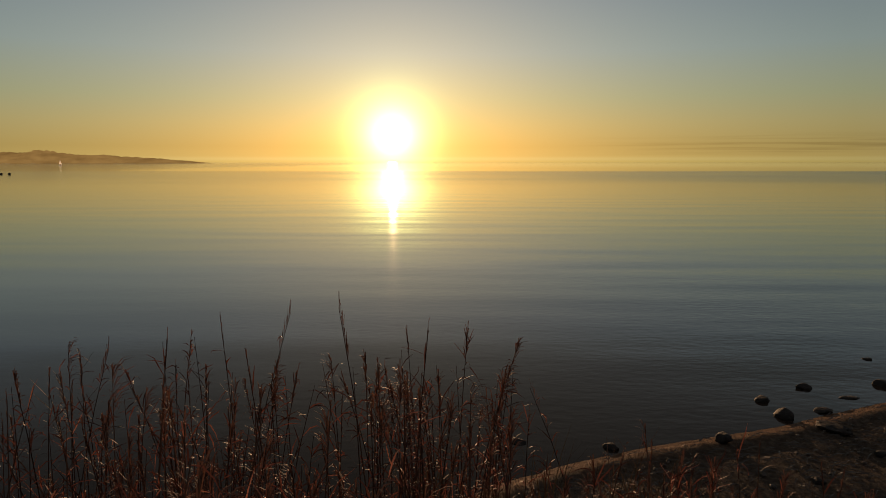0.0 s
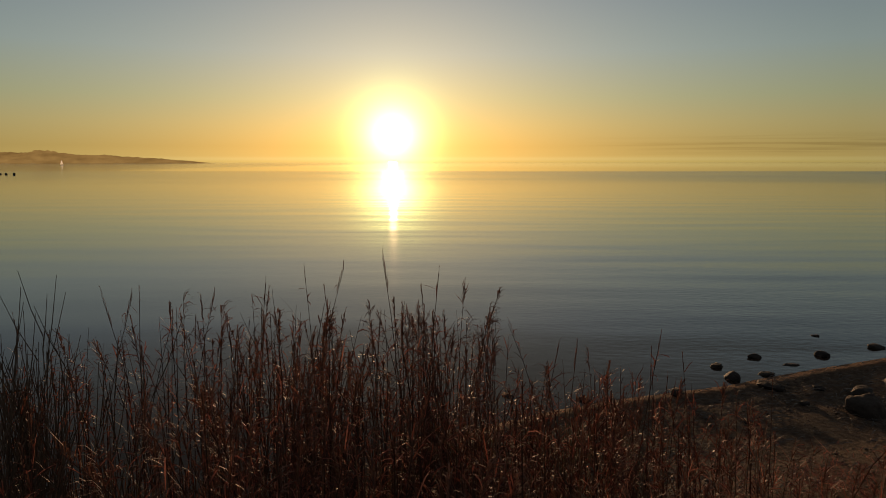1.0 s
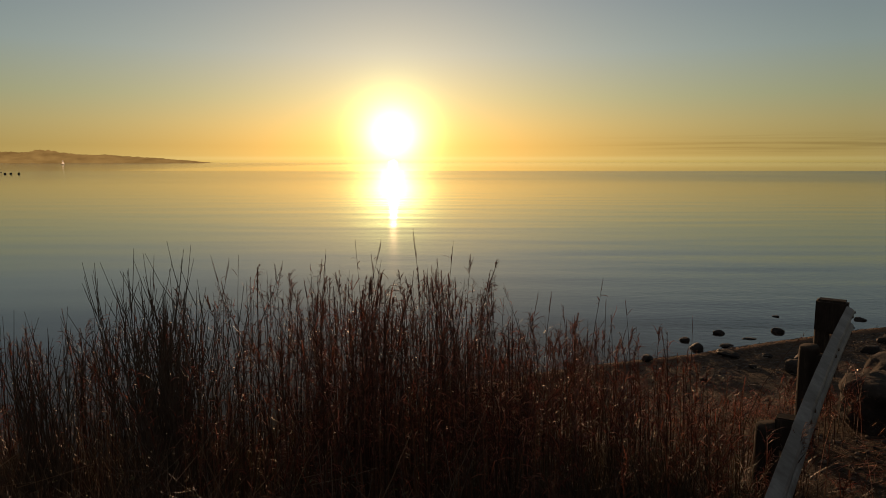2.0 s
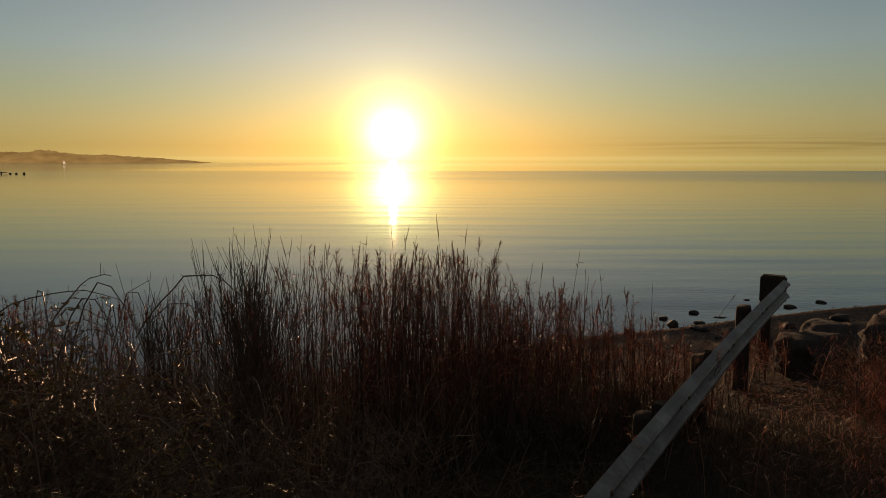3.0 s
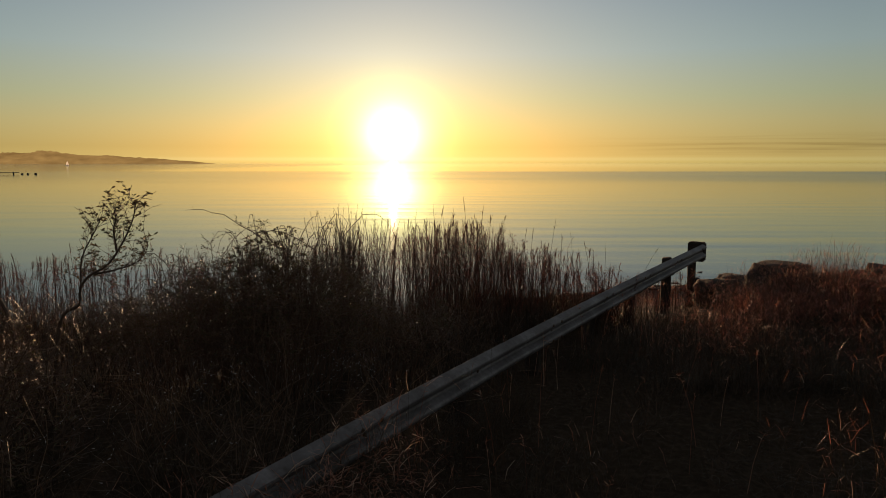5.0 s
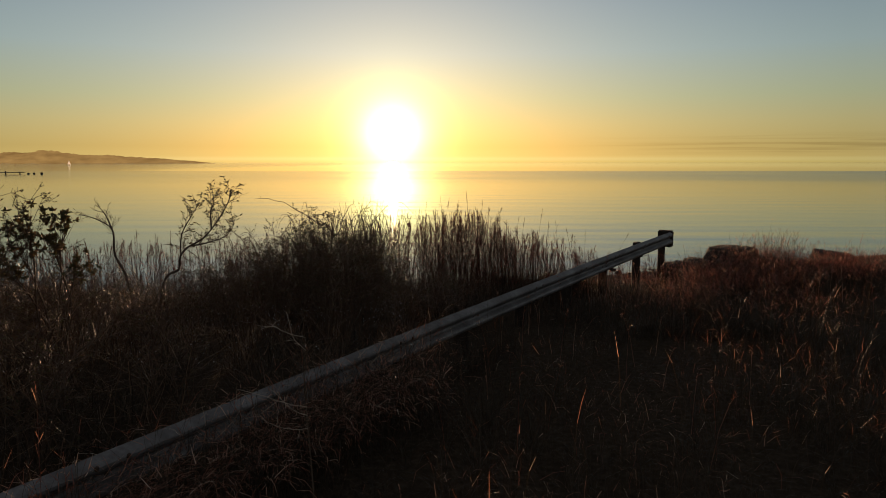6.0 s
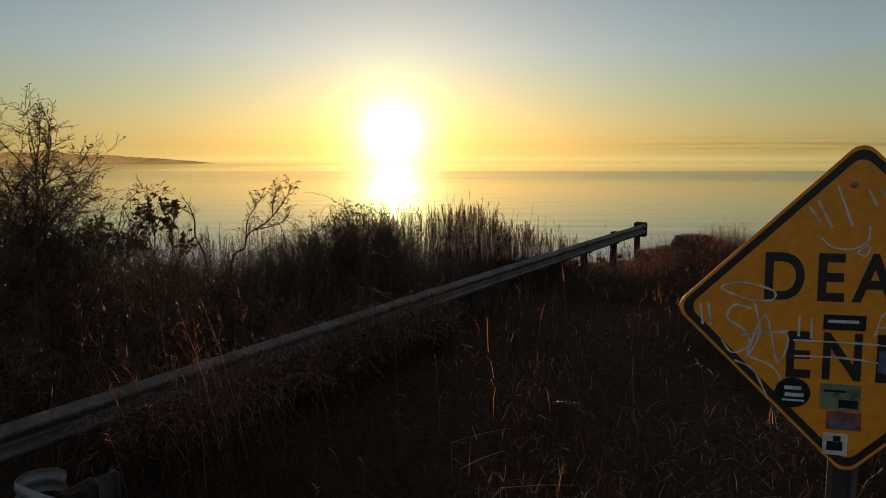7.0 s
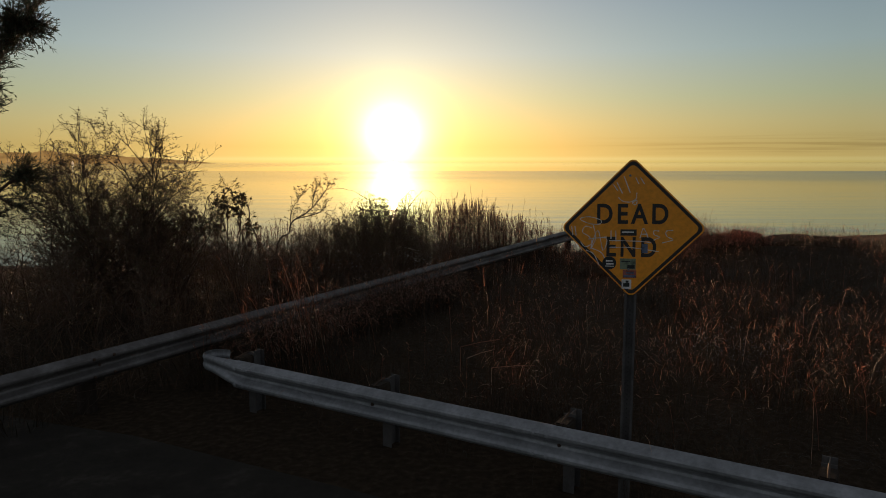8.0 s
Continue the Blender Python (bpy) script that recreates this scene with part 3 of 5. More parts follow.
for s in (0.1, 3.5, 7.2):
    for ds in (-0.06, 0.06):
        for dv in (-0.088, 0.088):
            part("bolt", bolt(Matrix.Translation(end_rail(s + ds) + nb * 0.09 + Vector((0, 0, dv))) @ Matrix.Rotation(math.atan2(nb.y, nb.x), 4, "Z")), STEEL, rail_b)

# ---- road sign ----
sign = thing("road_sign", (1.555, 4.85, 0), "yellow diamond road sign with black lettering, stickers and scrawls", "sign")
SIGN = Matrix.Translation((0, 0, 3.13)) @ Matrix.Rotation(radians(-15), 4, "Z") @ Matrix.Rotation(radians(-0.8), 4, "Y")


def rounded_diamond(half, radius, n=6):
    pts = []
    for q in range(4):
        w = math.pi / 2 * q
        c = Vector((math.cos(w), math.sin(w))) * (half - radius * math.sqrt(2))
        for k in range(n + 1):
            a = w - math.pi / 4 + math.pi / 2 * k / n
            pts.append(c + Vector((math.cos(a), math.sin(a))) * radius)
    return pts


def plate(outline, y0, y1, m):
    b = Build()
    n = len(outline)
    b.v = [m @ Vector((p[0], y0, p[1])) for p in outline] + [m @ Vector((p[0], y1, p[1])) for p in outline]
    b.f = [tuple(range(n)), tuple(n + k for k in reversed(range(n)))] + [(i, n + i, n + (i + 1) % n, (i + 1) % n) for i in range(n)]
    return b


def ring(outer, inner, y0, m):
    b = Build()
    n = len(outer)
    for o in (outer, inner):
        b.v += [m @ Vector((p[0], y0, p[1])) for p in o]
    b.f = [(i, (i + 1) % n, n + (i + 1) % n, n + i) for i in range(n)]
    return b


def stroke(pts, width, y, m, bend=True):
    """A flat brush stroke on the sign's face, through the given (x, z)."""
    if bend and len(pts) > 2:
        fine = []
        for i in range(len(pts) - 1):
            p0, p1, p2, p3 = (Vector(pts[max(0, min(len(pts) - 1, i + k))]) for k in (-1, 0, 1, 2))
            for k in range(5):
                s = k / 5
                fine.append(0.5 * (2 * p1 + (p2 - p0) * s + (2 * p0 - 5 * p1 + 4 * p2 - p3) * s * s + (3 * p1 - p0 - 3 * p2 + p3) * s ** 3))
        pts = fine + [Vector(pts[-1])]
    pts = [Vector(p) for p in pts]
    b = Build()
    for i, p in enumerate(pts):
        d = (pts[min(i + 1, len(pts) - 1)] - pts[max(i - 1, 0)]).normalized()
        w = width * (0.8 + 0.3 * math.sin(i * 1.7))
        q = Vector((-d.y, d.x)) * w / 2
        b.v += [m @ Vector((p.x - q.x, y, p.y - q.y)), m @ Vector((p.x + q.x, y, p.y + q.y))]
    b.f = [(2 * i, 2 * i + 1, 2 * i + 3, 2 * i + 2) for i in range(len(pts) - 1)]
    return b


def lettering(text, x0, x1, z0, z1, y, m, heavy=0.012):
    cu = bpy.data.curves.new("lettering", "FONT")
    cu.body, cu.size, cu.offset = text, 1.0, heavy
    cu.space_character = 1.3
    ob = bpy.data.objects.new("lettering", cu)
    scene.collection.objects.link(ob)
    me = bpy.data.meshes.new_from_object(ob.evaluated_get(bpy.context.evaluated_depsgraph_get()))
    bpy.data.objects.remove(ob)
    co = np.array([v.co[:] for v in me.vertices])
    lo, hi = co.min(0), co.max(0)
    for v in me.vertices:
        v.co = m @ Vector((x0 + (v.co.x - lo[0]) / (hi[0] - lo[0]) * (x1 - x0), y, z0 + (v.co.y - lo[1]) / (hi[1] - lo[1]) * (z1 - z0)))
    me.materials.clear()
    return me


H = 0.539
panel = part("panel", plate(rounded_diamond(H, 0.048), 0.0, 0.003, SIGN), YELLOW, sign, "yellow retroreflective diamond panel")
part("border", ring(rounded_diamond(H - 0.014, 0.045), rounded_diamond(H - 0.047, 0.038), -0.0012, SIGN), BLACK, panel)
for text, x0, x1, z0, z1 in (("DEAD", -0.262, 0.262, 0.032, 0.186), ("END", -0.188, 0.180, -0.222, -0.068)):
    me = lettering(text, x0, x1, z0, z1, -0.0014, SIGN, 0.023)
    me.materials.append(BLACK)
    part("lettering", me, BLACK, panel, "black capital lettering")
# scrawls in silver marker
scrawls = (
    ((-0.145, 0.335), (-0.110, 0.285)), ((-0.118, 0.350), (-0.075, 0.265)), ((-0.065, 0.395), (-0.018, 0.270)), ((0.020, 0.385), (0.045, 0.335)), ((0.055, 0.385), (0.085, 0.335)),
    ((-0.105, 0.235), (-0.070, 0.205), (-0.015, 0.200), (0.025, 0.225), (0.030, 0.270)), ((0.030, 0.215), (0.000, 0.190), (0.025, 0.180), (0.035, 0.210)),
    ((-0.385, 0.075), (-0.320, 0.085), (-0.235, 0.060), (-0.240, 0.030), (-0.310, 0.030), (-0.385, 0.060), (-0.385, 0.075)))
side_scrawls = (
    ((-0.300, 0.000), (-0.350, 0.010), (-0.370, -0.035), (-0.320, -0.070), (-0.300, -0.120), (-0.350, -0.150), (-0.385, -0.110)),
    ((-0.290, 0.020), (-0.270, -0.080), (-0.310, -0.165), (-0.255, -0.020), (-0.215, -0.175), (-0.190, -0.080), (-0.330, -0.090), (-0.185, -0.070)),
    ((-0.345, -0.175), (-0.290, -0.200), (-0.255, -0.260), (-0.240, -0.300)), ((-0.300, -0.160), (-0.230, -0.190), (-0.200, -0.240), (-0.205, -0.290)),
    ((-0.455, 0.010), (-0.445, -0.060)), ((-0.430, 0.012), (-0.420, -0.060)))
lower_marks = (
    ((-0.155, -0.020), (-0.155, -0.085)), ((-0.120, -0.022), (-0.118, -0.090)),
    ((0.060, -0.075), (0.085, 0.000), (0.120, -0.075)), ((0.070, -0.045), (0.115, -0.045)), ((0.200, -0.020), (0.160, -0.020), (0.165, -0.050), (0.205, -0.065), (0.160, -0.090)),
    ((0.300, -0.015), (0.250, -0.020), (0.255, -0.060), (0.300, -0.085), (0.220, -0.110)),
    ((-0.170, -0.098), (0.050, -0.100), (0.140, -0.110)), ((-0.165, -0.150), (0.00, -0.150), (0.200, -0.178)))
for s in scrawls + side_scrawls + lower_marks:
    part("scrawl", stroke(s, 0.0075, -0.0018, SIGN), SILVER_PAINT, panel, "thin silver marker scrawl")


def sticker(name, outline, mat, label, bars=(), bar_mat=None):
    st = part(name, plate(outline, -0.0026, -0.0006, SIGN), mat, panel, label)
    for x0, x1, z0, z1 in bars:
        part("bar", plate([(x0, z0), (x1, z0), (x1, z1), (x0, z1)], -0.0034, -0.0027, SIGN), bar_mat, st)


def rect(x0, x1, z0, z1):
    return [(x0, z0), (x1, z0), (x1, z1), (x0, z1)]


sticker("sticker", rect(-0.085, 0.035, -0.058, -0.010), STICKER_DARK, "dark rectangular sticker", ((-0.072, 0.015, -0.036, -0.026),), STICKER_WHITE)
sticker("sticker", [(-0.165 + 0.053 * math.cos(k * math.pi / 10), -0.272 + 0.050 * math.sin(k * math.pi / 10)) for k in range(20)], STICKER_DARK, "round black sticker with pale marks",
        ((-0.190, -0.140, -0.262, -0.250), (-0.188, -0.132, -0.285, -0.273), (-0.195, -0.130, -0.300, -0.294)), STICKER_WHITE)
sticker("sticker", rect(-0.085, 0.032, -0.320, -0.235), STICKER_GREEN, "faded green sticker", ((-0.030, 0.025, -0.312, -0.285), (-0.075, -0.01, -0.262, -0.254)), STICKER_DARK)
sticker("sticker", rect(-0.062, 0.038, -0.385, -0.325), STICKER_RED, "faded red and blue sticker", ((-0.055, 0.03, -0.380, -0.362), (-0.04, 0.02, -0.352, -0.340)), STICKER_BLUE)
sticker("sticker", rect(-0.070, 0.002, -0.470, -0.398), STICKER_WHITE, "white square sticker with dark marks", ((-0.058, -0.012, -0.455, -0.425), (-0.040, -0.018, -0.424, -0.406)), STICKER_DARK)
sticker("sticker", rect(0.075, 0.118, -0.190, -0.120), STICKER_BLUE, "small faded blue sticker")
for z in (-0.32, 0.30):
    c = SIGN @ Vector((-0.02, -0.002, z + (0.10 if z > 0 else 0)))
    part("bolt", bolt(Matrix.Translation(c) @ SIGN.to_3x3().to_4x4() @ Matrix.Rotation(-math.pi / 2, 4, "Z") @ Matrix.Diagonal((0.6, 0.5, 0.5, 1))), STEEL, sign)
b = Build()
z0 = ground_z(1.55, 4.9) - 0.3
m = Matrix.Translation((0.015, 0.035, 0)) @ Matrix.Rotation(radians(-15), 4, "Z")
for x0, x1, y0, y1 in ((-0.045, -0.028, -0.022, -0.018), (0.028, 0.045, -0.022, -0.018), (-0.030, -0.026, -0.018, 0.012), (0.026, 0.030, -0.018, 0.012), (-0.030, 0.030, 0.012, 0.016)):
    b.box((x0, y0, z0), (x1, y1, 3.45), m)
pole = part("pole", b, DARK_STEEL, sign, "grey steel channel pole with a row of holes")
for k in range(40):
    z = 1.0 + k * 0.038
    bb = Build()
    bb.v = [m @ Vector((0.006 * math.cos(q * math.pi / 4), 0.0105, z + 0.006 * math.sin(q * math.pi / 4))) for q in range(8)]
    bb.f = [tuple(range(8))]
    part("hole", bb, BLACK, pole)


# ---- stones ----
def stone(name, x, y, z, size, seed, mat, label, group="", sink=0.25, flat=False, turn=0.0):
    rng = random.Random(seed)
    bm = bmesh.new()
    bmesh.ops.create_icosphere(bm, subdivisions=3 if max(size) < 0.5 else 4, radius=0.5)
    off = Vector((seed * 3.1, seed * 1.7, seed))
    for v in bm.verts:
        d = v.co.normalized()
        k = 1 + 0.34 * noise.noise(d * 1.3 + off) + 0.20 * noise.noise(d * 3.4 + off) + 0.09 * noise.noise(d * 8 + off) + 0.04 * noise.noise(d * 19 + off)
        q = d * 0.5 * k
        # broken, flattish faces
        for n, lim in planes(seed):
            s = q.dot(n) - lim
            if s > 0:
                q -= n * s * 0.9
        v.co = Vector((q.x * size[0], q.y * size[1], q.z * size[2]))
    bm.verts.ensure_lookup_table()
    b = Build()
    b.v = [v.co.copy() for v in bm.verts]
    b.f = [tuple(v.index for v in f.verts) for f in bm.faces]
    bm.free()
    ob = new(name, b.mesh(name, mat, True))
    ob.matrix_basis = pose(x, y, z + size[2] * (0.5 - sink), rng.uniform(-6, 6), rng.uniform(-6, 6), turn or rng.uniform(0, 180))
    return tagged(ob, label, "stone" if max(size) < 0.5 else "boulder", group)


def planes(seed):
    rng = random.Random(seed + 99)
    out = [(Vector((0, 0, 1)), 0.39 if seed > 60 else 0.36)]
    for k in range(7):
        out.append((Vector((rng.gauss(0, 1), rng.gauss(0, 1), rng.gauss(0, 0.6))).normalized(), rng.uniform(0.36, 0.46) if seed > 60 else rng.uniform(0.27, 0.42)))
    return out


for i, (x, y, s) in enumerate(((8.63, 30.5, (0.24, 0.18, 0.30)), (6.74, 28.92, (0.27, 0.2, 0.27)), (5.84, 28.36, (0.30, 0.22, 0.22)), (5.83, 27.68, (0.31, 0.26, 0.25)),
                               (4.62, 26.68, (0.22, 0.22, 0.19)), (8.02, 29.08, (0.34, 0.26, 0.24)), (3.92, 29.21, (0.22, 0.14, 0.22)), (7.18, 28.5, (0.44, 0.2, 0.08)),
                               (6.47, 27.92, (0.32, 0.2, 0.10)), (9.3, 29.6, (0.30, 0.3, 0.2)), (10.4, 30.2, (0.35, 0.3, 0.22)), (2.13, 26.8, (0.34, 0.18, 0.2)), (3.24, 26.62, (0.26, 0.14, 0.14)), (6.15, 27.1, (0.5, 0.3, 0.16)), (11.6, 31.6, (0.25, 0.2, 0.18)),
                               (2.5, 28.4, (0.16, 0.12, 0.06)))):
    stone("stone", x, y, min(ground_z(x, y), 0.0) if ground_z(x, y) < 0.02 else ground_z(x, y), (s[0] * 1.05, s[1], s[2] * 0.8), i + 1, WET_STONE, "dark wet stone at the water's edge", "stones at the water's edge", 0.3)
for i, (x, y, s) in enumerate(((7.40, 26.75, (0.40, 0.3, 0.22)), (8.15, 27.25, (0.36, 0.3, 0.2)), (6.85, 27.0, (0.22, 0.18, 0.10)), (8.9, 27.3, (0.4, 0.3, 0.22)), (6.3, 26.3, (0.16, 0.14, 0.1)), (9.6, 27.9, (0.4, 0.35, 0.24)),
                               (5.2, 25.6, (0.18, 0.14, 0.08)), (7.6, 25.2, (0.2, 0.16, 0.1)))):
    stone("stone", x, y, ground_z(x, y), s, i + 31, WET_STONE, "dark rounded stone on the sand", "stones on the beach", 0.3)
for i, (x, y, s, t, lab) in enumerate(((6.98, 21.5, (1.55, 1.2, 0.98), 8, "broad flat-topped boulder in dry grass"), (6.95, 25.95, (0.62, 0.5, 0.32), 30, "dark boulder on the beach"), (6.1, 22.4, (1.08, 0.85, 0.86), 25, "dark broken boulder beside the end of the rail"),
                                       (6.8, 23.3, (1.25, 1.0, 0.98), 75, "sloping slab of dark rock above the beach"),
                                       (8.75, 21.0, (2.5, 1.2, 0.62), -4, "long low boulder in dry grass"), (10.5, 20.9, (1.7, 1.2, 0.6), 12, "low rounded boulder in dry grass"),
                                       (11.9, 20.9, (1.5, 1.2, 0.5), -10, "low boulder half hidden in grass"), (8.7, 23.6, (1.3, 1.0, 0.8), 20, "grey boulder above the beach"),
                                       (10.4, 23.6, (1.5, 1.2, 0.9), 70, "grey boulder above the beach"))):
    stone("boulder", x, y, ground_z(x, y), s, i + 61, STONE, lab, "boulders along the bank", 0.22, turn=t)

# pebbles and drift on the sand
rng = random.Random(21)
protos = []
for k in range(6):
    b = Build()
    bm = bmesh.new()
    bmesh.ops.create_icosphere(bm, subdivisions=1, radius=0.5)
    for v in bm.verts:
        v.co *= rng.uniform(0.75, 1.15)
    b.v = [Vector((v.co.x, v.co.y * 0.8, v.co.z * 0.55)) for v in bm.verts]
    bm.verts.ensure_lookup_table()
    b.f = [tuple(v.index for v in f.verts) for f in bm.faces]
    bm.free()
    protos.append(b)
spots = []
while len(spots) < 4600:
    x, y = rng.uniform(1.5, 12), rng.uniform(22.5, 30)
    s = inland(x, y)
    if 0.05 < s < 5.2 and (s > 0.42 or rng.random() < 0.15) and noise.noise((x * 0.7, y * 0.7, 9)) + rng.uniform(-0.5, 0.6) > 0:
        size = min(0.10, 0.014 + rng.expovariate(1 / 0.011))
        spots.append((x, y, ground_z(x, y) + size * 0.24, rng.uniform(0, 6.3), size, size))
for k in range(900):
    x, y = rng.gauss(5.2, 0.55), rng.gauss(20.8, 0.9)
    size = min(0.09, 0.012 + rng.expovariate(1 / 0.014))
    spots.append((x, y, ground_z(x, y) + size * 0.2, rng.uniform(0, 6.3), size, size))
tagged(new("pebbles", scatter("pebbles", protos, spots, PEBBLE)), "mixed pebbles and shell bits on the sand", "pebbles", kind="stuff")
b = Build()
for k in range(900):
    x = rng.uniform(2, 13)
    ys = lerp_table(SHORE, x) - abs(rng.gauss(0.9, 0.5)) - (1.4 if rng.random() < 0.3 else 0)
    z = ground_z(x, ys) + 0.01
    a, l = rng.uniform(-0.9, 0.9), rng.uniform(0.05, 0.28)
    d = Vector((math.cos(a), math.sin(a), 0))
    b.ribbon([(Vector((x, ys, z)) + d * l * q + Vector((0, 0, 0.025 * math.sin(3 * q)))) for q in (0, 0.5, 1)], (0.006, 0.012, 0.003), (-d.y, d.x, 0.5))
# drifts of straw, twigs and broken reed farther up the beach
for k in range(1500):
    x, y = rng.uniform(2.5, 11), rng.uniform(22.0, 27.5)
    if not 0.5 < inland(x, y) < 4.5 or noise.noise((x * 0.9, y * 1.6, 41)) + rng.uniform(-0.35, 0.45) < 0.05:
        continue
    a, l = rng.gauss(0.3, 0.8), rng.uniform(0.04, 0.26)
    d = Vector((math.cos(a), math.sin(a), 0))
    b.ribbon([(Vector((x, y, ground_z(x, y) + 0.012)) + d * l * q + Vector((0, 0, 0.03 * math.sin(3 * q)))) for q in (0, 0.5, 1)], (0.006, 0.012, 0.003), (-d.y, d.x, 0.5))
tagged(part("sea_wrack", b, WRACK), "dark dried seaweed and straw on the sand", "seaweed", kind="stuff")


# ---- reeds ----
def reed(rng, height, stem, leaf, plume, origin=Vector((0, 0, 0)), with_plume=True, leaves=7, each=None):
    """A dead common reed: a thin stalk, drooping narrow leaves, a one-sided plume."""
    a, lean = rng.uniform(0, 6.28), min(0.4, 0.015 + rng.expovariate(1 / 0.07))
    d = Vector((math.cos(a), math.sin(a), 0))

    def at(q):
        return origin + Vector((0, 0, height * q)) + d * (lean * height * q * q)
    stem.tube([at(q) for q in (0, 0.3, 0.6, 0.85, 1.0)], [0.0052, 0.0048, 0.0040, 0.0030, 0.0014], 3)
    for k in range(leaves):
        q = 0.48 + 0.49 * rng.random() ** 0.6
        p = at(q)
        w = rng.uniform(0, 6.28)
        o = Vector((math.cos(w), math.sin(w), 0))
        l = rng.uniform(0.06, 0.22) * (1.2 - 0.45 * q)
        up0, droop = rng.uniform(0.2, 1.4), rng.uniform(0.1, 1.2)
        pts = [p + o * l * s * rng.uniform(0.65, 0.9) + Vector((0, 0, l * (up0 * s - droop * s * s))) for s in (0, 0.35, 0.7, 1.0)]
        tgt = leaf
        if each is not None:
            tgt = Build()
            each.append(tgt)
        tgt.ribbon(pts, (0.003, 0.0072, 0.0052, 0.001), (-o.y, o.x, rng.uniform(-0.6, 1.0)))
    if with_plume:
        o = Vector((math.cos(a + 0.5), math.sin(a + 0.5), 0))
        slim = 0.07 if each is not None else rng.choice((0.10, 0.2, 0.4, 0.65))
        spike = rng.uniform(0.16, 0.27)
        for k in range(34):
            q = 1.0 - spike / height * rng.random()
            p = at(q)
            l = rng.uniform(0.035, 0.10)
            e = (o + Vector((rng.uniform(-0.9, 0.9), rng.uniform(-0.9, 0.9), 0))) * slim
            plume.ribbon([p, p + e * l * 0.6 + Vector((0, 0, l * 0.7)), p + e * l * 1.2 + Vector((0, 0, l * 0.75))], (0.002, 0.0065, 0.001), (-e.y, e.x, 0.2))


def single_reed(seed, height, label):
    rng = random.Random(seed)
    e = new("reed")
    stem, plume, each = Build(), Build(), []
    reed(rng, height, stem, None, plume, leaves=6, each=each)
    part("stem", stem, REED_STEM, e)
    part("plume", plume, REED_PLUME, e, "brown feathery seed plume")
    for l in each:
        part("leaf", l, REED_LEAF, e)
    return tagged(e, label, "reed", "tall reeds")


masters = [single_reed(300 + k, 2.3, "tall dead reed with a brown seed plume") for k in range(5)]
TALL = ((-1.03, 21.7, 2.59), (-0.84, 21.6, 2.57), (-0.24, 21.7, 2.58), (0.03, 21.75, 2.64), (0.30, 21.75, 2.70), (0.55, 21.7, 2.62), (0.92, 21.75, 2.82), (1.06, 21.6, 2.70),
        (1.33, 21.5, 2.52), (2.24, 20.55, 2.55), (2.92, 21.2, 2.2), (2.0, 20.97, 2.28), (2.47, 20.75, 2.18), (-1.3, 21.2, 2.5), (-0.6, 21.3, 2.45), (0.7, 21.2, 2.5), (1.6, 21.2, 2.35),
        (-1.6, 21.6, 2.45), (3.2, 21.0, 2.1), (3.5, 21.4, 2.0), (2.7, 21.6, 2.15), (1.8, 21.5, 2.3), (-2.1, 21.2, 2.3), (4.1, 21.6, 1.95))
rng = random.Random(31)
for i, (x, y, top) in enumerate(TALL):
    z = ground_z(x, y) - 0.03
    m = pose(x, y, z, rng.uniform(-3, 3), rng.uniform(-3, 3), rng.uniform(0, 360)) @ Matrix.Diagonal((1, 1, (top - z) / 2.3, 1))
    src = masters[i % 5]
    if i < 5:
        src.matrix_basis = m
    else:
        c = copy_thing(src, m)
        c.matrix_basis = m


def reed_top(x):
    return lerp_table(((-12, 1.5), (-7, 1.7), (-3, 1.72), (-2.2, 2.0), (-1.2, 2.3), (-0.5, 2.35), (1.2, 2.42), (1.7, 2.05), (2.6, 1.85), (3.6, 1.6), (5.0, 1.35), (7, 1.2)), x)


stem, leaf, plume = Build(), Build(), Build()
count = 0
while count < 1850:
    x, y = rng.uniform(-11, 5.6), rng.uniform(19.3, 22.7)
    s = inland(x, y)
    keep = lerp_table(((-11, 0.2), (-7, 0.42), (-2.6, 0.38), (-1.6, 0.25), (-1.1, 0.16), (-0.5, 0.5), (0.2, 0.75), (1.6, 0.75), (2.0, 0.55), (2.9, 0.4), (3.8, 0.26), (4.6, 0.16)), x)
    if x < -0.8 and y < 20.7:
        continue
    if s < -0.1 or rng.random() > keep or (x > 4.2 and y < 21.6):
        continue
    z = ground_z(x, y) - 0.03
    clump = noise.noise((x * 1.1, y * 1.1, 12.0))
    if clump < 0.0 and rng.random() < 0.62:
        continue
    top = reed_top(x) + 0.3 * clump + rng.gauss(-0.20, 0.14) - (rng.uniform(0.2, 1.0) if rng.random() < 0.4 else 0)
    reed(rng, max(0.5, top - z), stem, leaf, plume, Vector((x, y, z)), rng.random() < 0.6, rng.randint(16, 24))
    count += 1
reeds = tagged(new("reed_bed"), "dense stand of dead reddish reeds by the water", "reeds", kind="stuff")
tagged(part("stems", stem, REED_STEM, reeds), kind="stuff")
tagged(part("leaves", leaf, REED_LEAF, reeds), kind="stuff")
tagged(part("plumes", plume, REED_PLUME, reeds), kind="stuff")


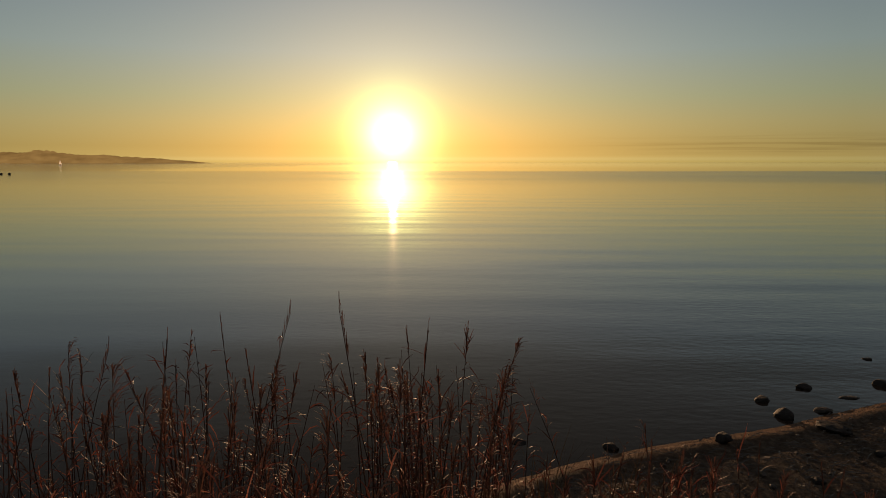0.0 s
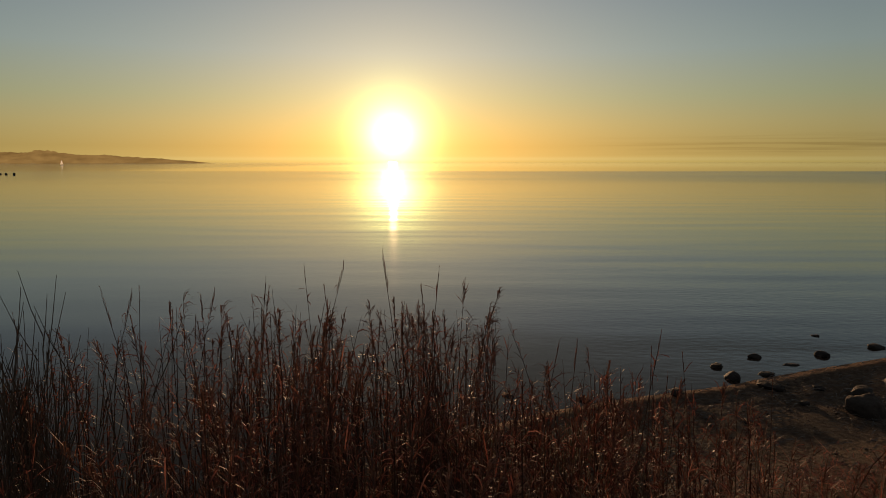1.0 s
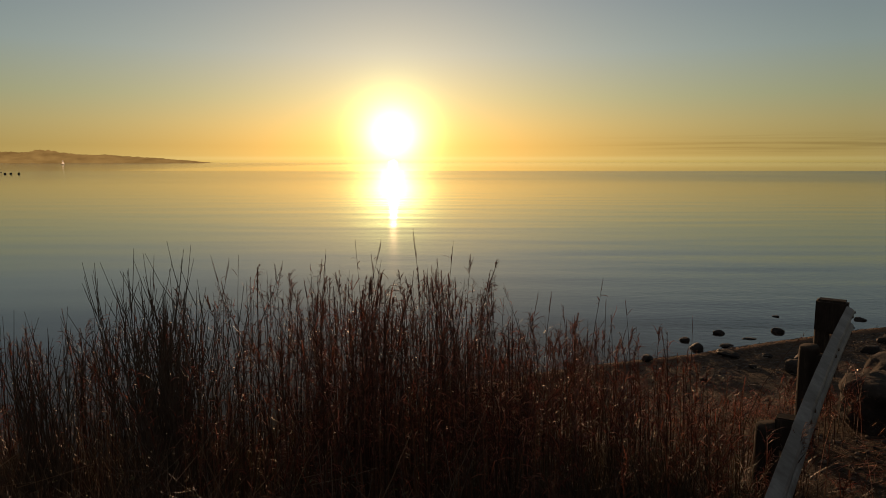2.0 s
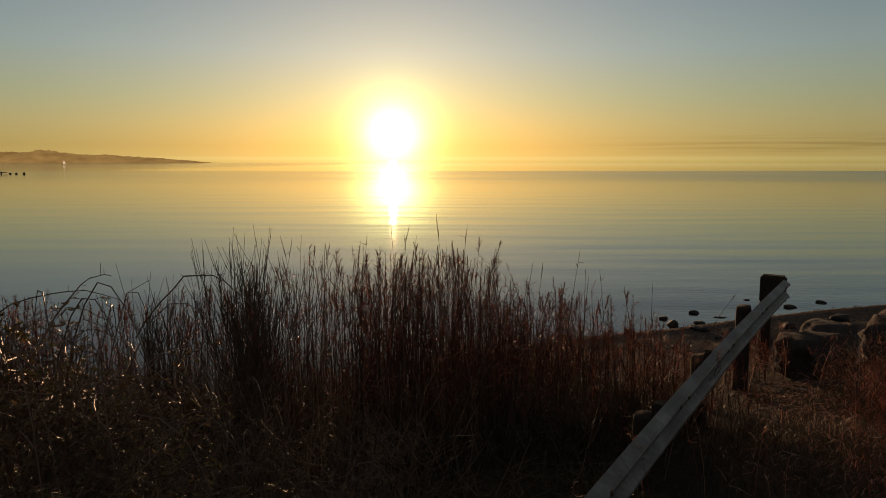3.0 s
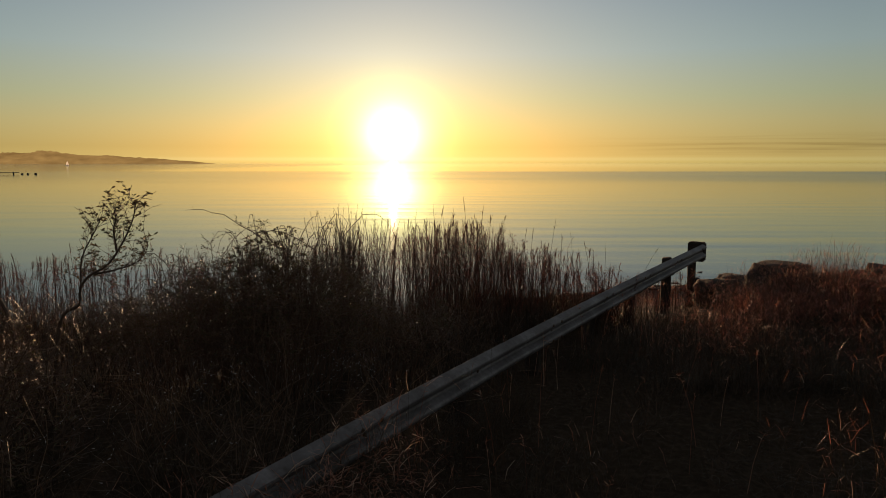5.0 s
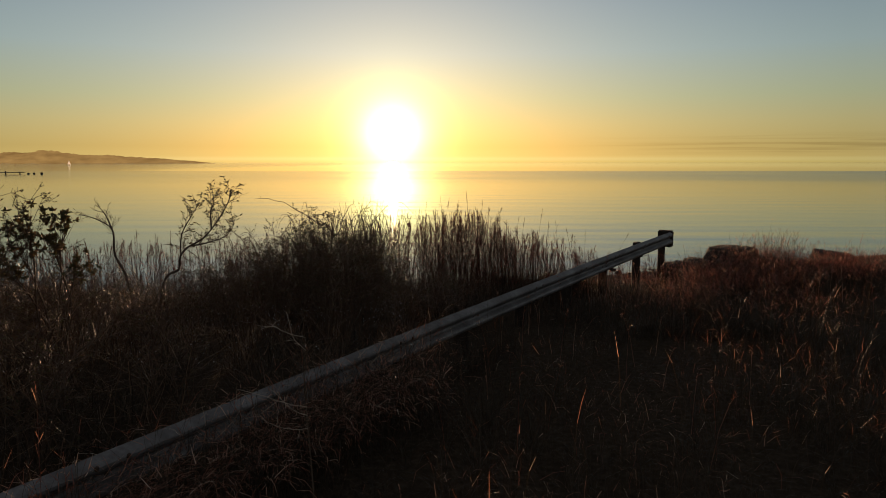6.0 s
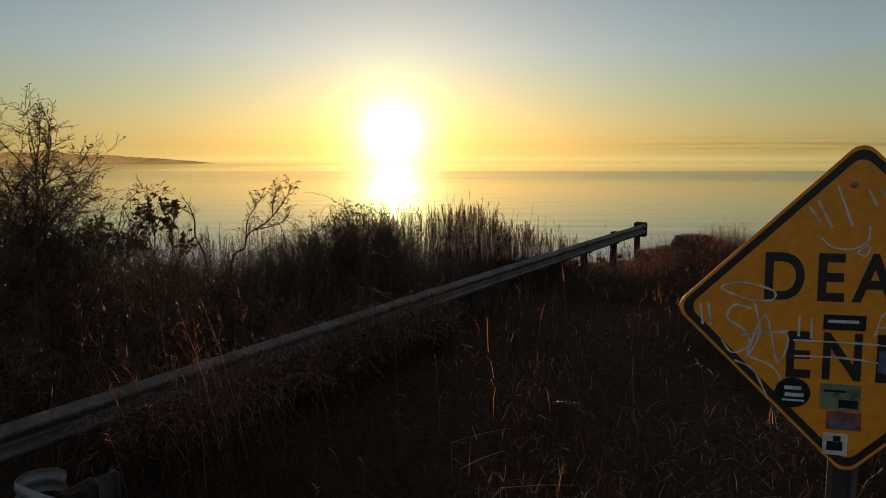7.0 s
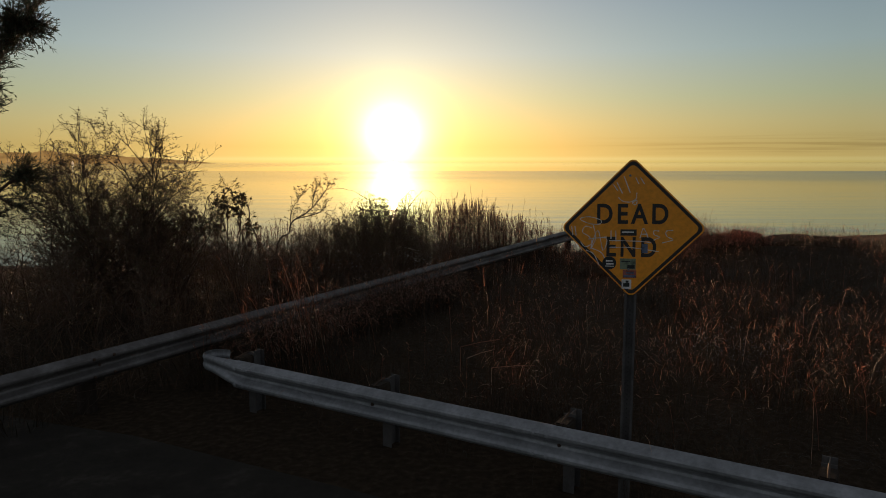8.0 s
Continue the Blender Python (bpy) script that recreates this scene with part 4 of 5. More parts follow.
# ---- shrubs ----
def grow(rng, wood, twigs, leaf, p, d, length, radius, depth, spread, lift, leafy, kinks=4, leaf_size=0.05, sprouts=4, bunch=3, child=(0.32, 0.6), thin=0.0021):
    pts, radii = [p.copy()], [radius]
    for k in range(kinks):
        d = (d + Vector((rng.gauss(0, 1), rng.gauss(0, 1), rng.gauss(0, 0.7))) * spread + Vector((0, 0, lift))).normalized()
        p = p + d * length / kinks
        pts.append(p)
        radii.append(radius * (1 - 0.72 * (k + 1) / kinks))
        if depth > 0:
            for s in range(sprouts if k else max(1, sprouts - 2)):
                if rng.random() < 0.75:
                    e = (d + Vector((rng.gauss(0, 1), rng.gauss(0, 1), rng.gauss(0, 0.8))) * 0.75).normalized()
                    grow(rng, wood, twigs, leaf, p, e, length * rng.uniform(*child), radius * 0.55 * (1 - 0.4 * k / kinks), depth - 1, spread, lift, leafy, 3 if depth > 1 else 2, leaf_size, sprouts, bunch, child, thin)
    (wood if radius > 0.006 else twigs).tube(pts, [max(thin, r) for r in radii], 5 if radius > 0.015 else 3)
    if depth == 0 and rng.random() < leafy:
        for k in range(rng.randint(bunch - 1, bunch + 2)):
            w = rng.uniform(0, 6.28)
            o = Vector((math.cos(w), math.sin(w), rng.uniform(-0.3, 0.8))).normalized()
            l = leaf_size * rng.uniform(0.6, 1.3)
            base = pts[rng.randint(1, len(pts) - 1)]
            leaf.ribbon([base, base + o * l * 0.45, base + o * l], (0.004, l * 0.42, 0.003), o.cross(Vector((rng.gauss(0, 1), rng.gauss(0, 1), rng.gauss(0, 1)))))


def shrub(name, x, y, height, stems, seed, label, category="shrub", group="", radius=0.02, spread=0.22, lift=0.10, leafy=0.3, depth=3, splay=0.55, leaf_size=0.03, sprouts=3, twig_mat=None, lean=(0, 0), bunch=3, child=(0.28, 0.52)):
    rng = random.Random(seed)
    z = ground_z(x, y)
    e = thing(name, (x, y, z), label, category, group)
    twigs, leaf, limbs = Build(), Build(), []
    for k in range(stems):
        w = rng.uniform(0, 6.28)
        d = Vector((math.cos(w) * splay * rng.random() + lean[0], math.sin(w) * splay * rng.random() + lean[1], 1)).normalized()
        wood = Build()
        grow(rng, wood, twigs, leaf, Vector((math.cos(w) * 0.12, math.sin(w) * 0.12, -0.05)), d, height * rng.uniform(0.6, 0.85), radius, depth, spread, lift, leafy, 4, leaf_size, sprouts, bunch, child)
        limbs.append(wood)
    top = float(np.percentile([v.z for v in twigs.v], 99.8))
    for b in (*limbs, twigs, leaf):
        for v in b.v:
            v.z *= height / top
    for b in limbs:
        part("branch", b, BARK, e, smooth=True)
    tagged(part("crown", twigs, twig_mat or TWIG, e), kind="stuff")
    if leaf.v:
        tagged(part("foliage", leaf, LEAF, e, "few dull olive leaves"), kind="stuff")
    return e


BARE = "leggy shrub with bare twigs and few leaves"
shrub("shrub", -5.6, 11.7, 3.55, 12, 41, "tall leggy shrub with bare twigs and few leaves", leafy=0.5, radius=0.03, leaf_size=0.03, splay=0.30, spread=0.20, lift=0.08, sprouts=5, child=(0.24, 0.40))
shrub("shrub", -6.4, 11.9, 3.3, 9, 42, BARE, group="shrubs", leafy=0.25, leaf_size=0.028, sprouts=4, child=(0.26, 0.42))
shrub("shrub", -5.05, 12.2, 2.75, 11, 43, BARE, group="shrubs", leafy=0.35, leaf_size=0.028, splay=0.3, sprouts=4, child=(0.22, 0.36))


def clump_shrub(x, y, clumps, seed, label, leaf_length=0.052):
    """Crooked stems, each with a dense knot of leathery leaves at its end: clumps are (x, y, z, size)."""
    rng = random.Random(seed)
    z = ground_z(x, y)
    e = thing("shrub", (x, y, z), label, "shrub", "shrubs")
    twigs = Build()
    for cx, cy, cz, size in clumps:
        tip = Vector((cx - x, cy - y, cz - z))
        root = Vector((rng.gauss(0, 0.12), rng.gauss(0, 0.12), -0.05))
        pts = [root.lerp(tip, q) + Vector((rng.gauss(0, 0.05), rng.gauss(0, 0.05), 0.12 * math.sin(3.14 * q))) for q in (0, 0.25, 0.5, 0.75, 0.95)]
        wood, leaf = Build(), Build()
        wood.tube(pts, (0.02, 0.017, 0.013, 0.009, 0.004), 5)
        part("branch", wood, BARK, e, smooth=True)
        for k in range(26):
            d = Vector((rng.gauss(0, 1), rng.gauss(0, 1), rng.gauss(0.25, 0.8)))
            end = tip + d * size * 0.42
            twigs.tube([pts[3].lerp(pts[4], rng.random()), end], [0.004, 0.002], 3)
            for s in range(11):
                o = (d.normalized() * 0.5 + Vector((rng.gauss(0, 0.8), rng.gauss(0, 0.8), rng.gauss(0.2, 0.7)))).normalized()
                l = leaf_length * rng.uniform(0.67, 1.35)
                leaf.ribbon([end, end + o * l * 0.5, end + o * l], (0.004, l * 0.5, 0.004), o.cross(Vector((rng.gauss(0, 1), rng.gauss(0, 1), rng.gauss(0, 1)))))
        tagged(part("foliage", leaf, LEAF, e, "dense dark leathery leaves"), kind="stuff")
    tagged(part("crown", twigs, TWIG, e), kind="stuff")


clump_shrub(-4.2, 13.4, ((-4.3, 13.15, 2.86, 0.26), (-4.38, 13.3, 2.68, 0.24), (-4.06, 13.5, 2.90, 0.20), (-4.12, 13.4, 2.62, 0.2), (-4.5, 13.2, 2.35, 0.26), (-3.9, 13.5, 2.3, 0.22)), 44,
            "shrub with dark leathery leaf clusters")
clump_shrub(-4.75, 12.9, ((-4.82, 12.8, 2.6, 0.22), (-4.7, 12.9, 2.4, 0.22), (-5.0, 12.8, 2.4, 0.22)), 144, "shrub with dark leathery leaf clusters")
shrub("shrub", -7.4, 12.8, 2.4, 6, 45, BARE, group="shrubs")
shrub("shrub", -3.4, 11.6, 1.25, 5, 46, BARE, group="shrubs", depth=2, sprouts=4)
shrub("shrub", -5.6, 10.1, 1.7, 5, 47, BARE, group="shrubs", depth=2, sprouts=4, leafy=0.5)
shrub("shrub", -3.0, 13.6, 1.0, 5, 51, BARE, group="shrubs", depth=2, sprouts=4)
shrub("shrub", -2.9, 17.4, 1.35, 5, 52, BARE, group="shrubs", depth=2, sprouts=4, leafy=0.6)
shrub("shrub", -4.4, 17.6, 1.1, 5, 53, BARE, group="shrubs", depth=2, sprouts=4)
shrub("shrub", -6.3, 17.9, 1.2, 5, 54, BARE, group="shrubs", depth=2, sprouts=4)
shrub("shrub", -8.6, 16.4, 1.6, 5, 55, BARE, group="shrubs", depth=2, sprouts=4)
for x, y, h, s in ((-5.0, 12.7, 2.45, 141), (-4.7, 11.2, 2.0, 142), (-6.9, 10.8, 2.3, 143), (-5.9, 12.9, 2.75, 144), (-3.9, 12.8, 1.75, 145), (-3.6, 14.5, 1.35, 146), (-6.0, 9.2, 1.9, 147), (-4.6, 9.9, 1.3, 148)):
    shrub("shrub", x, y, h, 6 if h > 2.1 else 5, s, BARE, group="shrubs", leafy=0.3, depth=3 if h > 2.1 else 2, sprouts=3 if h > 2.1 else 4, leaf_size=0.03)


def broom(x, y, height, stems, seed, lean):
    """A fan of long straight dark switches."""
    rng = random.Random(seed)
    z = ground_z(x, y)
    e = thing("broom_shrub", (x, y, z), "upright broom-like shrub of dark bare switches among reeds", "shrub", "broom shrubs")
    twigs = Build()
    for k in range(stems):
        w, a = rng.uniform(0, 6.28), abs(rng.gauss(0, 0.24))
        d = Vector((math.cos(w) * a + lean, math.sin(w) * a * 0.7, 1)).normalized()
        p = Vector((rng.gauss(0, 0.10), rng.gauss(0, 0.10), -0.03))
        l = height * rng.uniform(0.72, 1.04)
        pts = [p]
        for s in range(6):
            d = (d + Vector((rng.gauss(0, 0.05), rng.gauss(0, 0.05), 0.05))).normalized()
            pts.append(pts[-1] + d * l / 6)
        stem = Build()
        stem.tube(pts, [0.0075 * (1 - 0.13 * s) for s in range(7)], 4)
        part("stem", stem, BARK, e)
        for s in range(2, 6):
            for q in range(3):
                o = (d + Vector((rng.gauss(0, 0.3), rng.gauss(0, 0.3), 0.15))).normalized()
                t0 = pts[s].lerp(pts[s + 1], rng.random())
                tl = rng.uniform(0.2, 0.5)
                twigs.tube([t0, t0 + o * tl * 0.5, t0 + (o + Vector((0, 0, 0.15))) * tl], [0.004, 0.0032, 0.0018], 3)
    tagged(part("crown", twigs, BARK, e), kind="stuff")


broom(-1.4, 20.75, 2.3, 50, 56, -0.05)
broom(-2.3, 20.5, 1.9, 26, 57, -0.05)
broom(-1.0, 20.3, 2.05, 30, 58, -0.04)


def bent_tree(name, limbs, radius, seed, label, leafy, twiggy=5, twig_length=(0.10, 0.24)):
    """A small crooked tree: limbs are polylines, the first of them the trunk, with twigs towards their ends."""
    rng = random.Random(seed)
    base = Vector(limbs[0][0])
    e = thing(name, base, label, "tree")
    twigs, leaf = Build(), Build()
    for i, raw in enumerate(limbs):
        pts = smooth_line([Vector(p) - base for p in raw])
        n = len(pts)
        thick = radius if i == 0 else radius * 0.5
        wood = Build()
        wood.tube(pts, [thick * (1 - 0.86 * k / (n - 1)) for k in range(n)], 7)
        part("trunk" if i == 0 else "limb", wood, BARK, e, smooth=True)
        for k in range(n // 2 if i == 0 else n // 4, n):
            d = (pts[k] - pts[k - 1]).normalized()
            for s in range(twiggy):
                q = pts[k - 1].lerp(pts[k], rng.random())
                e2 = (d + Vector((rng.gauss(0, 0.6), rng.gauss(0, 0.6), rng.gauss(0.25, 0.5)))).normalized()
                grow(rng, twigs, twigs, leaf, q, e2, rng.uniform(*twig_length), 0.0042, 1, 0.25, 0.06, leafy, 3, 0.038, 2, 4)
    tagged(part("crown", twigs, TWIG, e), kind="stuff")
    tagged(part("foliage", leaf, LEAF, e, "few small dark leaves"), kind="stuff")
    return e


def smooth_line(pts, fine=3):
    """A smooth line through the given points."""
    out = []
    for i in range(len(pts) - 1):
        p0, p1, p2, p3 = (pts[max(0, min(len(pts) - 1, i + k))] for k in (-1, 0, 1, 2))
        for k in range(fine):
            s = k / fine
            out.append(0.5 * (2 * p1 + (p2 - p0) * s + (2 * p0 - 5 * p1 + 4 * p2 - p3) * s * s + (3 * p1 - p0 - 3 * p2 + p3) * s ** 3))
    return out + [pts[-1]]


bent_tree("small_tree", (((-4.05, 15.9, 0.75), (-3.98, 15.9, 1.4), (-3.88, 15.9, 1.82), (-3.66, 15.85, 1.95), (-3.61, 15.8, 2.15), (-3.47, 15.75, 2.3), (-3.18, 15.6, 2.45), (-2.86, 15.3, 2.73), (-2.63, 15.05, 2.98), (-2.5, 14.85, 3.16)),
                         ((-3.6, 15.8, 2.18), (-3.57, 15.8, 2.49), (-3.36, 15.7, 2.79), (-3.24, 15.6, 2.92)), ((-3.45, 15.75, 2.32), (-3.17, 15.7, 2.37), (-2.84, 15.6, 2.49), (-2.68, 15.5, 2.68)),
                         ((-3.0, 15.45, 2.6), (-2.95, 15.3, 2.85), (-2.87, 15.2, 2.98), (-2.84, 15.1, 3.1))), 0.027, 71, "small leaning tree with thin branches and sparse leaves", 0.45, 3)
bent_tree("small_tree", (((-4.3, 15.7, 0.75), (-4.32, 15.7, 1.5), (-4.4, 15.7, 1.91), (-4.54, 15.7, 2.19), (-4.54, 15.7, 2.50), (-4.61, 15.7, 2.63), (-4.83, 15.7, 2.74), (-5.03, 15.7, 2.79)),
                         ((-4.56, 15.7, 2.58), (-4.65, 15.7, 2.8), (-4.74, 15.7, 2.9))), 0.026, 72, "crooked small tree with bare bent branches", 0.0, 2, (0.06, 0.18))


def bramble(x, y, rx, ry, height, seed, n=70, leafy=0.5):
    """A mound of arching thorny canes."""
    rng = random.Random(seed)
    z = ground_z(x, y)
    e = thing("bramble", (x, y, z), "tangled mound of arching bramble canes", "bramble", "brambles")
    twigs, leaf = Build(), Build()
    for k in range(n):
        w, r = rng.uniform(0, 6.28), math.sqrt(rng.random())
        p0 = Vector((math.cos(w) * rx * r * 0.6, math.sin(w) * ry * r * 0.6, 0))
        w2 = w + rng.gauss(0, 0.9)
        o = Vector((math.cos(w2) * rx, math.sin(w2) * ry, 0)) * (rng.uniform(0.3, 0.95) if k % 4 else rng.uniform(0.7, 1.3))
        h = height * (rng.uniform(0.55, 0.97) if k % 4 else rng.uniform(0.92, 1.14)) * (1 - 0.3 * r)
        pts = []
        sway, ph = rng.uniform(0.02, 0.10), rng.uniform(0, 6.28)
        for i in range(12):
            s = i / 11
            side = Vector((-o.y, o.x, 0)) * sway * math.sin(4 * s + ph)
            pts.append(p0 + o * s + side + Vector((0, 0, h * (1 - (1 - min(s * 1.7, 1.9)) ** 2))) + Vector((rng.gauss(0, 0.005), rng.gauss(0, 0.005), rng.gauss(0, 0.005))))
        cane = Build()
        cane.tube(pts, [0.0062 * (1 - 0.7 * i / 11) for i in range(12)], 3)
        part("cane", cane, TWIG, e)
        for i in range(3, 12):
            for s in range(3 if k % 4 else int(rng.random() < 0.3)):
                d = Vector((rng.gauss(0, 1), rng.gauss(0, 1), rng.gauss(0.3, 0.7))).normalized()
                grow(rng, twigs, twigs, leaf, pts[i], d, rng.uniform(0.07, 0.24), 0.0024, 1 if rng.random() < 0.4 else 0, 0.25, 0.0, leafy, 3, 0.028, 2, 3)
    # a few long bare runners arch high over the mound
    for k in range(n // 22):
        w = rng.uniform(0, 6.28)
        d = Vector((math.cos(w), math.sin(w) * 0.6, 0))
        p0, reach, rise = Vector((rng.gauss(0, rx * 0.4), rng.gauss(0, ry * 0.4), height * 0.82)), rng.uniform(0.5, 1.2), height * rng.uniform(0.08, 0.24)
        bow = rng.uniform(1.5, 2.7)
        pts = [p0 + d * reach * (i / 9) + Vector((rng.gauss(0, 0.008), rng.gauss(0, 0.008), rise * math.sin(i / 9 * bow) + rng.gauss(0, 0.006))) for i in range(10)]
        cane = Build()
        cane.tube(pts, [0.0062 - 0.0042 * i / 9 for i in range(10)], 4)
        part("cane", cane, TWIG, e)
        for i in range(2, 9):
            twigs.tube([pts[i], pts[i] + Vector((rng.gauss(0, 0.02), rng.gauss(0, 0.02), rng.gauss(0.01, 0.02)))], [0.0022, 0.0014], 3)
    tagged(part("crown", twigs, TWIG, e), kind="stuff")
    tagged(part("foliage", leaf, LEAF, e), kind="stuff")


clump_shrub(-1.7, 16.5, ((-1.78, 16.4, 2.5, 0.26), (-1.42, 16.4, 2.62, 0.24), (-2.05, 16.5, 2.36, 0.26), (-1.6, 16.3, 2.34, 0.3), (-2.45, 16.6, 2.1, 0.28), (-1.25, 16.3, 2.34, 0.26), (-2.75, 16.7, 1.95, 0.28)), 88,
            "rounded shrub with small dark leaf clusters among brambles", 0.026)
bramble(-1.4, 16.4, 0.95, 0.9, 2.2, 81, 130, 0.6)
bramble(-2.1, 16.5, 0.9, 0.8, 2.05, 85, 75, 0.42)
bramble(-2.85, 16.9, 1.0, 0.9, 1.65, 82, 80, 0.35)
bramble(-3.8, 18.0, 1.0, 0.9, 1.1, 83, 40, 0.4)
bramble(-4.7, 14.9, 1.1, 0.8, 1.35, 86, 64, 0.4)
bramble(-6.1, 15.1, 1.2, 0.8, 1.6, 87, 64, 0.4)
bramble(-0.3, 17.2, 0.9, 0.8, 1.2, 84, 45, 0.35)


def cedar(x, y, height, seed):
    rng = random.Random(seed)
    z = ground_z(x, y)
    e = thing("cedar_tree", (x, y, z), "dark ragged evergreen cedar leaning over the rail", "tree")
    trunk, sprays, fol, arms = Build(), Build(), Build(), []
    axis_pts = [Vector((0.05 * k, 0.02 * k * k * 0.3, height * k / 8)) for k in range(9)]
    trunk.tube(axis_pts, [0.13 * (1 - 0.85 * k / 8) for k in range(9)], 8)
    starts = []
    for k in range(24):
        q = rng.uniform(0.3, 1.0)
        i = min(7, int(q * 8))
        w = rng.uniform(0, 6.28)
        starts.append((axis_pts[i].lerp(axis_pts[i + 1], q * 8 - i), rng.uniform(0.5, 0.95), Vector((math.cos(w), math.sin(w), rng.uniform(0.2, 0.9))).normalized()))
    # two long boughs reach out from the trunk, their side branches close along them
    for root, tip, n in ((Vector((0.1, 0, 2.7)), Vector((1.66, 0.1, 4.58)), 24), (Vector((0.05, 0, 1.6)), Vector((1.42, 0.1, 2.72)), 13)):
        bough = smooth_line([root, root.lerp(tip, 0.35) + Vector((0, 0, -0.06)), root.lerp(tip, 0.7), tip])
        arm = Build()
        arm.tube(bough, [0.045 - 0.037 * k / (len(bough) - 1) for k in range(len(bough))], 6)
        arms.append(arm)
        along = (tip - root).normalized()
        for k in range(n):
            q = rng.uniform(0.25, 0.98)
            p = bough[int(q * (len(bough) - 1))]
            starts.append((p, rng.uniform(0.25, 0.55) * (1.2 - 0.75 * q), (along * 0.7 + Vector((rng.gauss(0, 0.5), rng.gauss(0, 0.5), rng.gauss(-0.1, 0.55)))).normalized()))
    for p, l, d in starts:
        pts = [p]
        for s in range(5):
            d = (d + Vector((rng.gauss(0, 0.15), rng.gauss(0, 0.15), 0.05))).normalized()
            pts.append(pts[-1] + d * l / 5)
        arm = Build()
        arm.tube(pts, [0.02 * (1 - 0.15 * s) for s in range(6)], 4)
        arms.append(arm)
        for s in range(1, 6):
            for c in range(8):
                o = (d + Vector((rng.gauss(0, 0.8), rng.gauss(0, 0.8), rng.gauss(0.1, 0.6)))).normalized()
                sl = rng.uniform(0.12, 0.32)
                tip = pts[s] + o * sl
                sprays.tube([pts[s], tip], [0.004, 0.0015], 3)
                for f in range(15):
                    b0 = pts[s].lerp(tip, rng.uniform(0.15, 1))
                    u = (o + Vector((rng.gauss(0, 0.5), rng.gauss(0, 0.5), rng.gauss(0, 0.5)))).normalized()
                    fl = rng.uniform(0.02, 0.055)
                    fol.ribbon([b0, b0 + u * fl * 0.5, b0 + u * fl], (0.004, 0.009, 0.002), u.cross(Vector((rng.gauss(0, 1), rng.gauss(0, 1), rng.gauss(0, 1)))))
    part("trunk", trunk, BARK, e, smooth=True)
    for arm in arms:
        part("limb", arm, BARK, e)
    tagged(part("crown", sprays, TWIG, e), kind="stuff")
    part("foliage", fol, CEDAR, e, "dark green scaly foliage sprays")


cedar(-6.25, 7.7, 4.9, 91)

# thin bare sapling before the long rail, its side twigs pale
rng = random.Random(95)
sz = ground_z(-0.2, 8.6)
sap = thing("sapling", (-0.2, 8.6, sz), "thin bare sapling with pale side twigs", "sapling")
st, dummy = Build(), Build()
main = smooth_line([Vector((0.06, 0.02, 0)), Vector((0.03, 0, 0.6)), Vector((0.0, 0.02, 1.2)), Vector((-0.02, -0.02, 1.7)), Vector((-0.01, -0.04, 1.93))])
st.tube(main, [0.0055 - 0.004 * k / (len(main) - 1) for k in range(len(main))], 5)
part("stem", st, BARK, sap)
for z, l, lift in ((1.92, 0.36, 0.14), (1.86, 0.20, 0.25), (1.60, 0.38, 0.12), (1.56, 0.24, 0.05), (1.50, 0.20, -0.15)):
    tw = Build()
    d = Vector((-1, rng.gauss(0, 0.35), lift)).normalized()
    grow(rng, tw, tw, dummy, Vector((-0.01, -0.02, z)), d, l * 0.9, 0.0016, 1, 0.22, 0.03, 0.0, 5, 0.03, 1, 3, (0.15, 0.3), 0.0011)
    part("twig", tw, PALE_TWIG, sap)


# ---- grasses and weeds ----
def blade(rng, b, p, length, width, lean, curl, segs):
    """One blade that leaves the ground at an angle and bends over towards its tip."""
    w = rng.uniform(0, 6.28)
    pts, ws = [p.copy()], [width * 0.8]
    for k in range(1, segs + 1):
        s = k / segs
        a = lean + curl * s * s
        w += rng.gauss(0, 0.18)
        p = p + Vector((math.cos(w) * math.sin(a), math.sin(w) * math.sin(a), math.cos(a))) * length / segs
        pts.append(p)
        ws.append(width * (1 - 0.9 * s ** 2.5))
    b.ribbon(pts, ws, (-math.sin(w) + rng.gauss(0, 0.4), math.cos(w) + rng.gauss(0, 0.4), rng.gauss(0, 0.25)))


def grass_clump(rng, blades, height, spread, width, curl):
    b = Build()
    for k in range(blades):
        p = Vector((rng.gauss(0, spread * 0.35), rng.gauss(0, spread * 0.35), 0))
        blade(rng, b, p, height * rng.uniform(0.5, 1.1), width, rng.uniform(0, 0.55), curl * rng.uniform(0.2, 1.7), 3)
    return b


def rail_x(y):
    return side_rail(y - 15).x


rng = random.Random(101)
protos = [grass_clump(rng, 16, 0.56, 0.36, 0.0044, 0.75) for k in range(9)]
spots = []
while len(spots) < 2900:
    x, y = rng.uniform(-5, 15), rng.uniform(3.0, 22.4)
    if y > 15 and rng.random() < 0.25:
        continue
    if x < rail_x(y) + 0.05 or inland(x, y) < 2.6 or (inland(x, y) < 4.2 and rng.random() < 0.7):
        continue
    if y < 7.2 - 0.58 * (x + 2.65) + 0.25:
        continue
    path = y > 20.0 and x < 5.2 + (y - 20) * 0.35
    if path and rng.random() < 0.6:
        continue
    n1 = noise.noise((x * 0.45, y * 0.45, 5))
    thin = n1 + rng.uniform(-0.35, 0.5) < 0
    if thin and rng.random() < 0.5:
        continue
    hz = (0.5 if thin else 0.78) - (0.2 if y > 16 else 0.0) + 0.5 * n1 + rng.uniform(-0.2, 0.35)
    spots.append((x, y, ground_z(x, y) - 0.02, rng.uniform(0, 6.3), rng.uniform(0.8, 1.3), 0.3 if path else max(0.35, hz)))
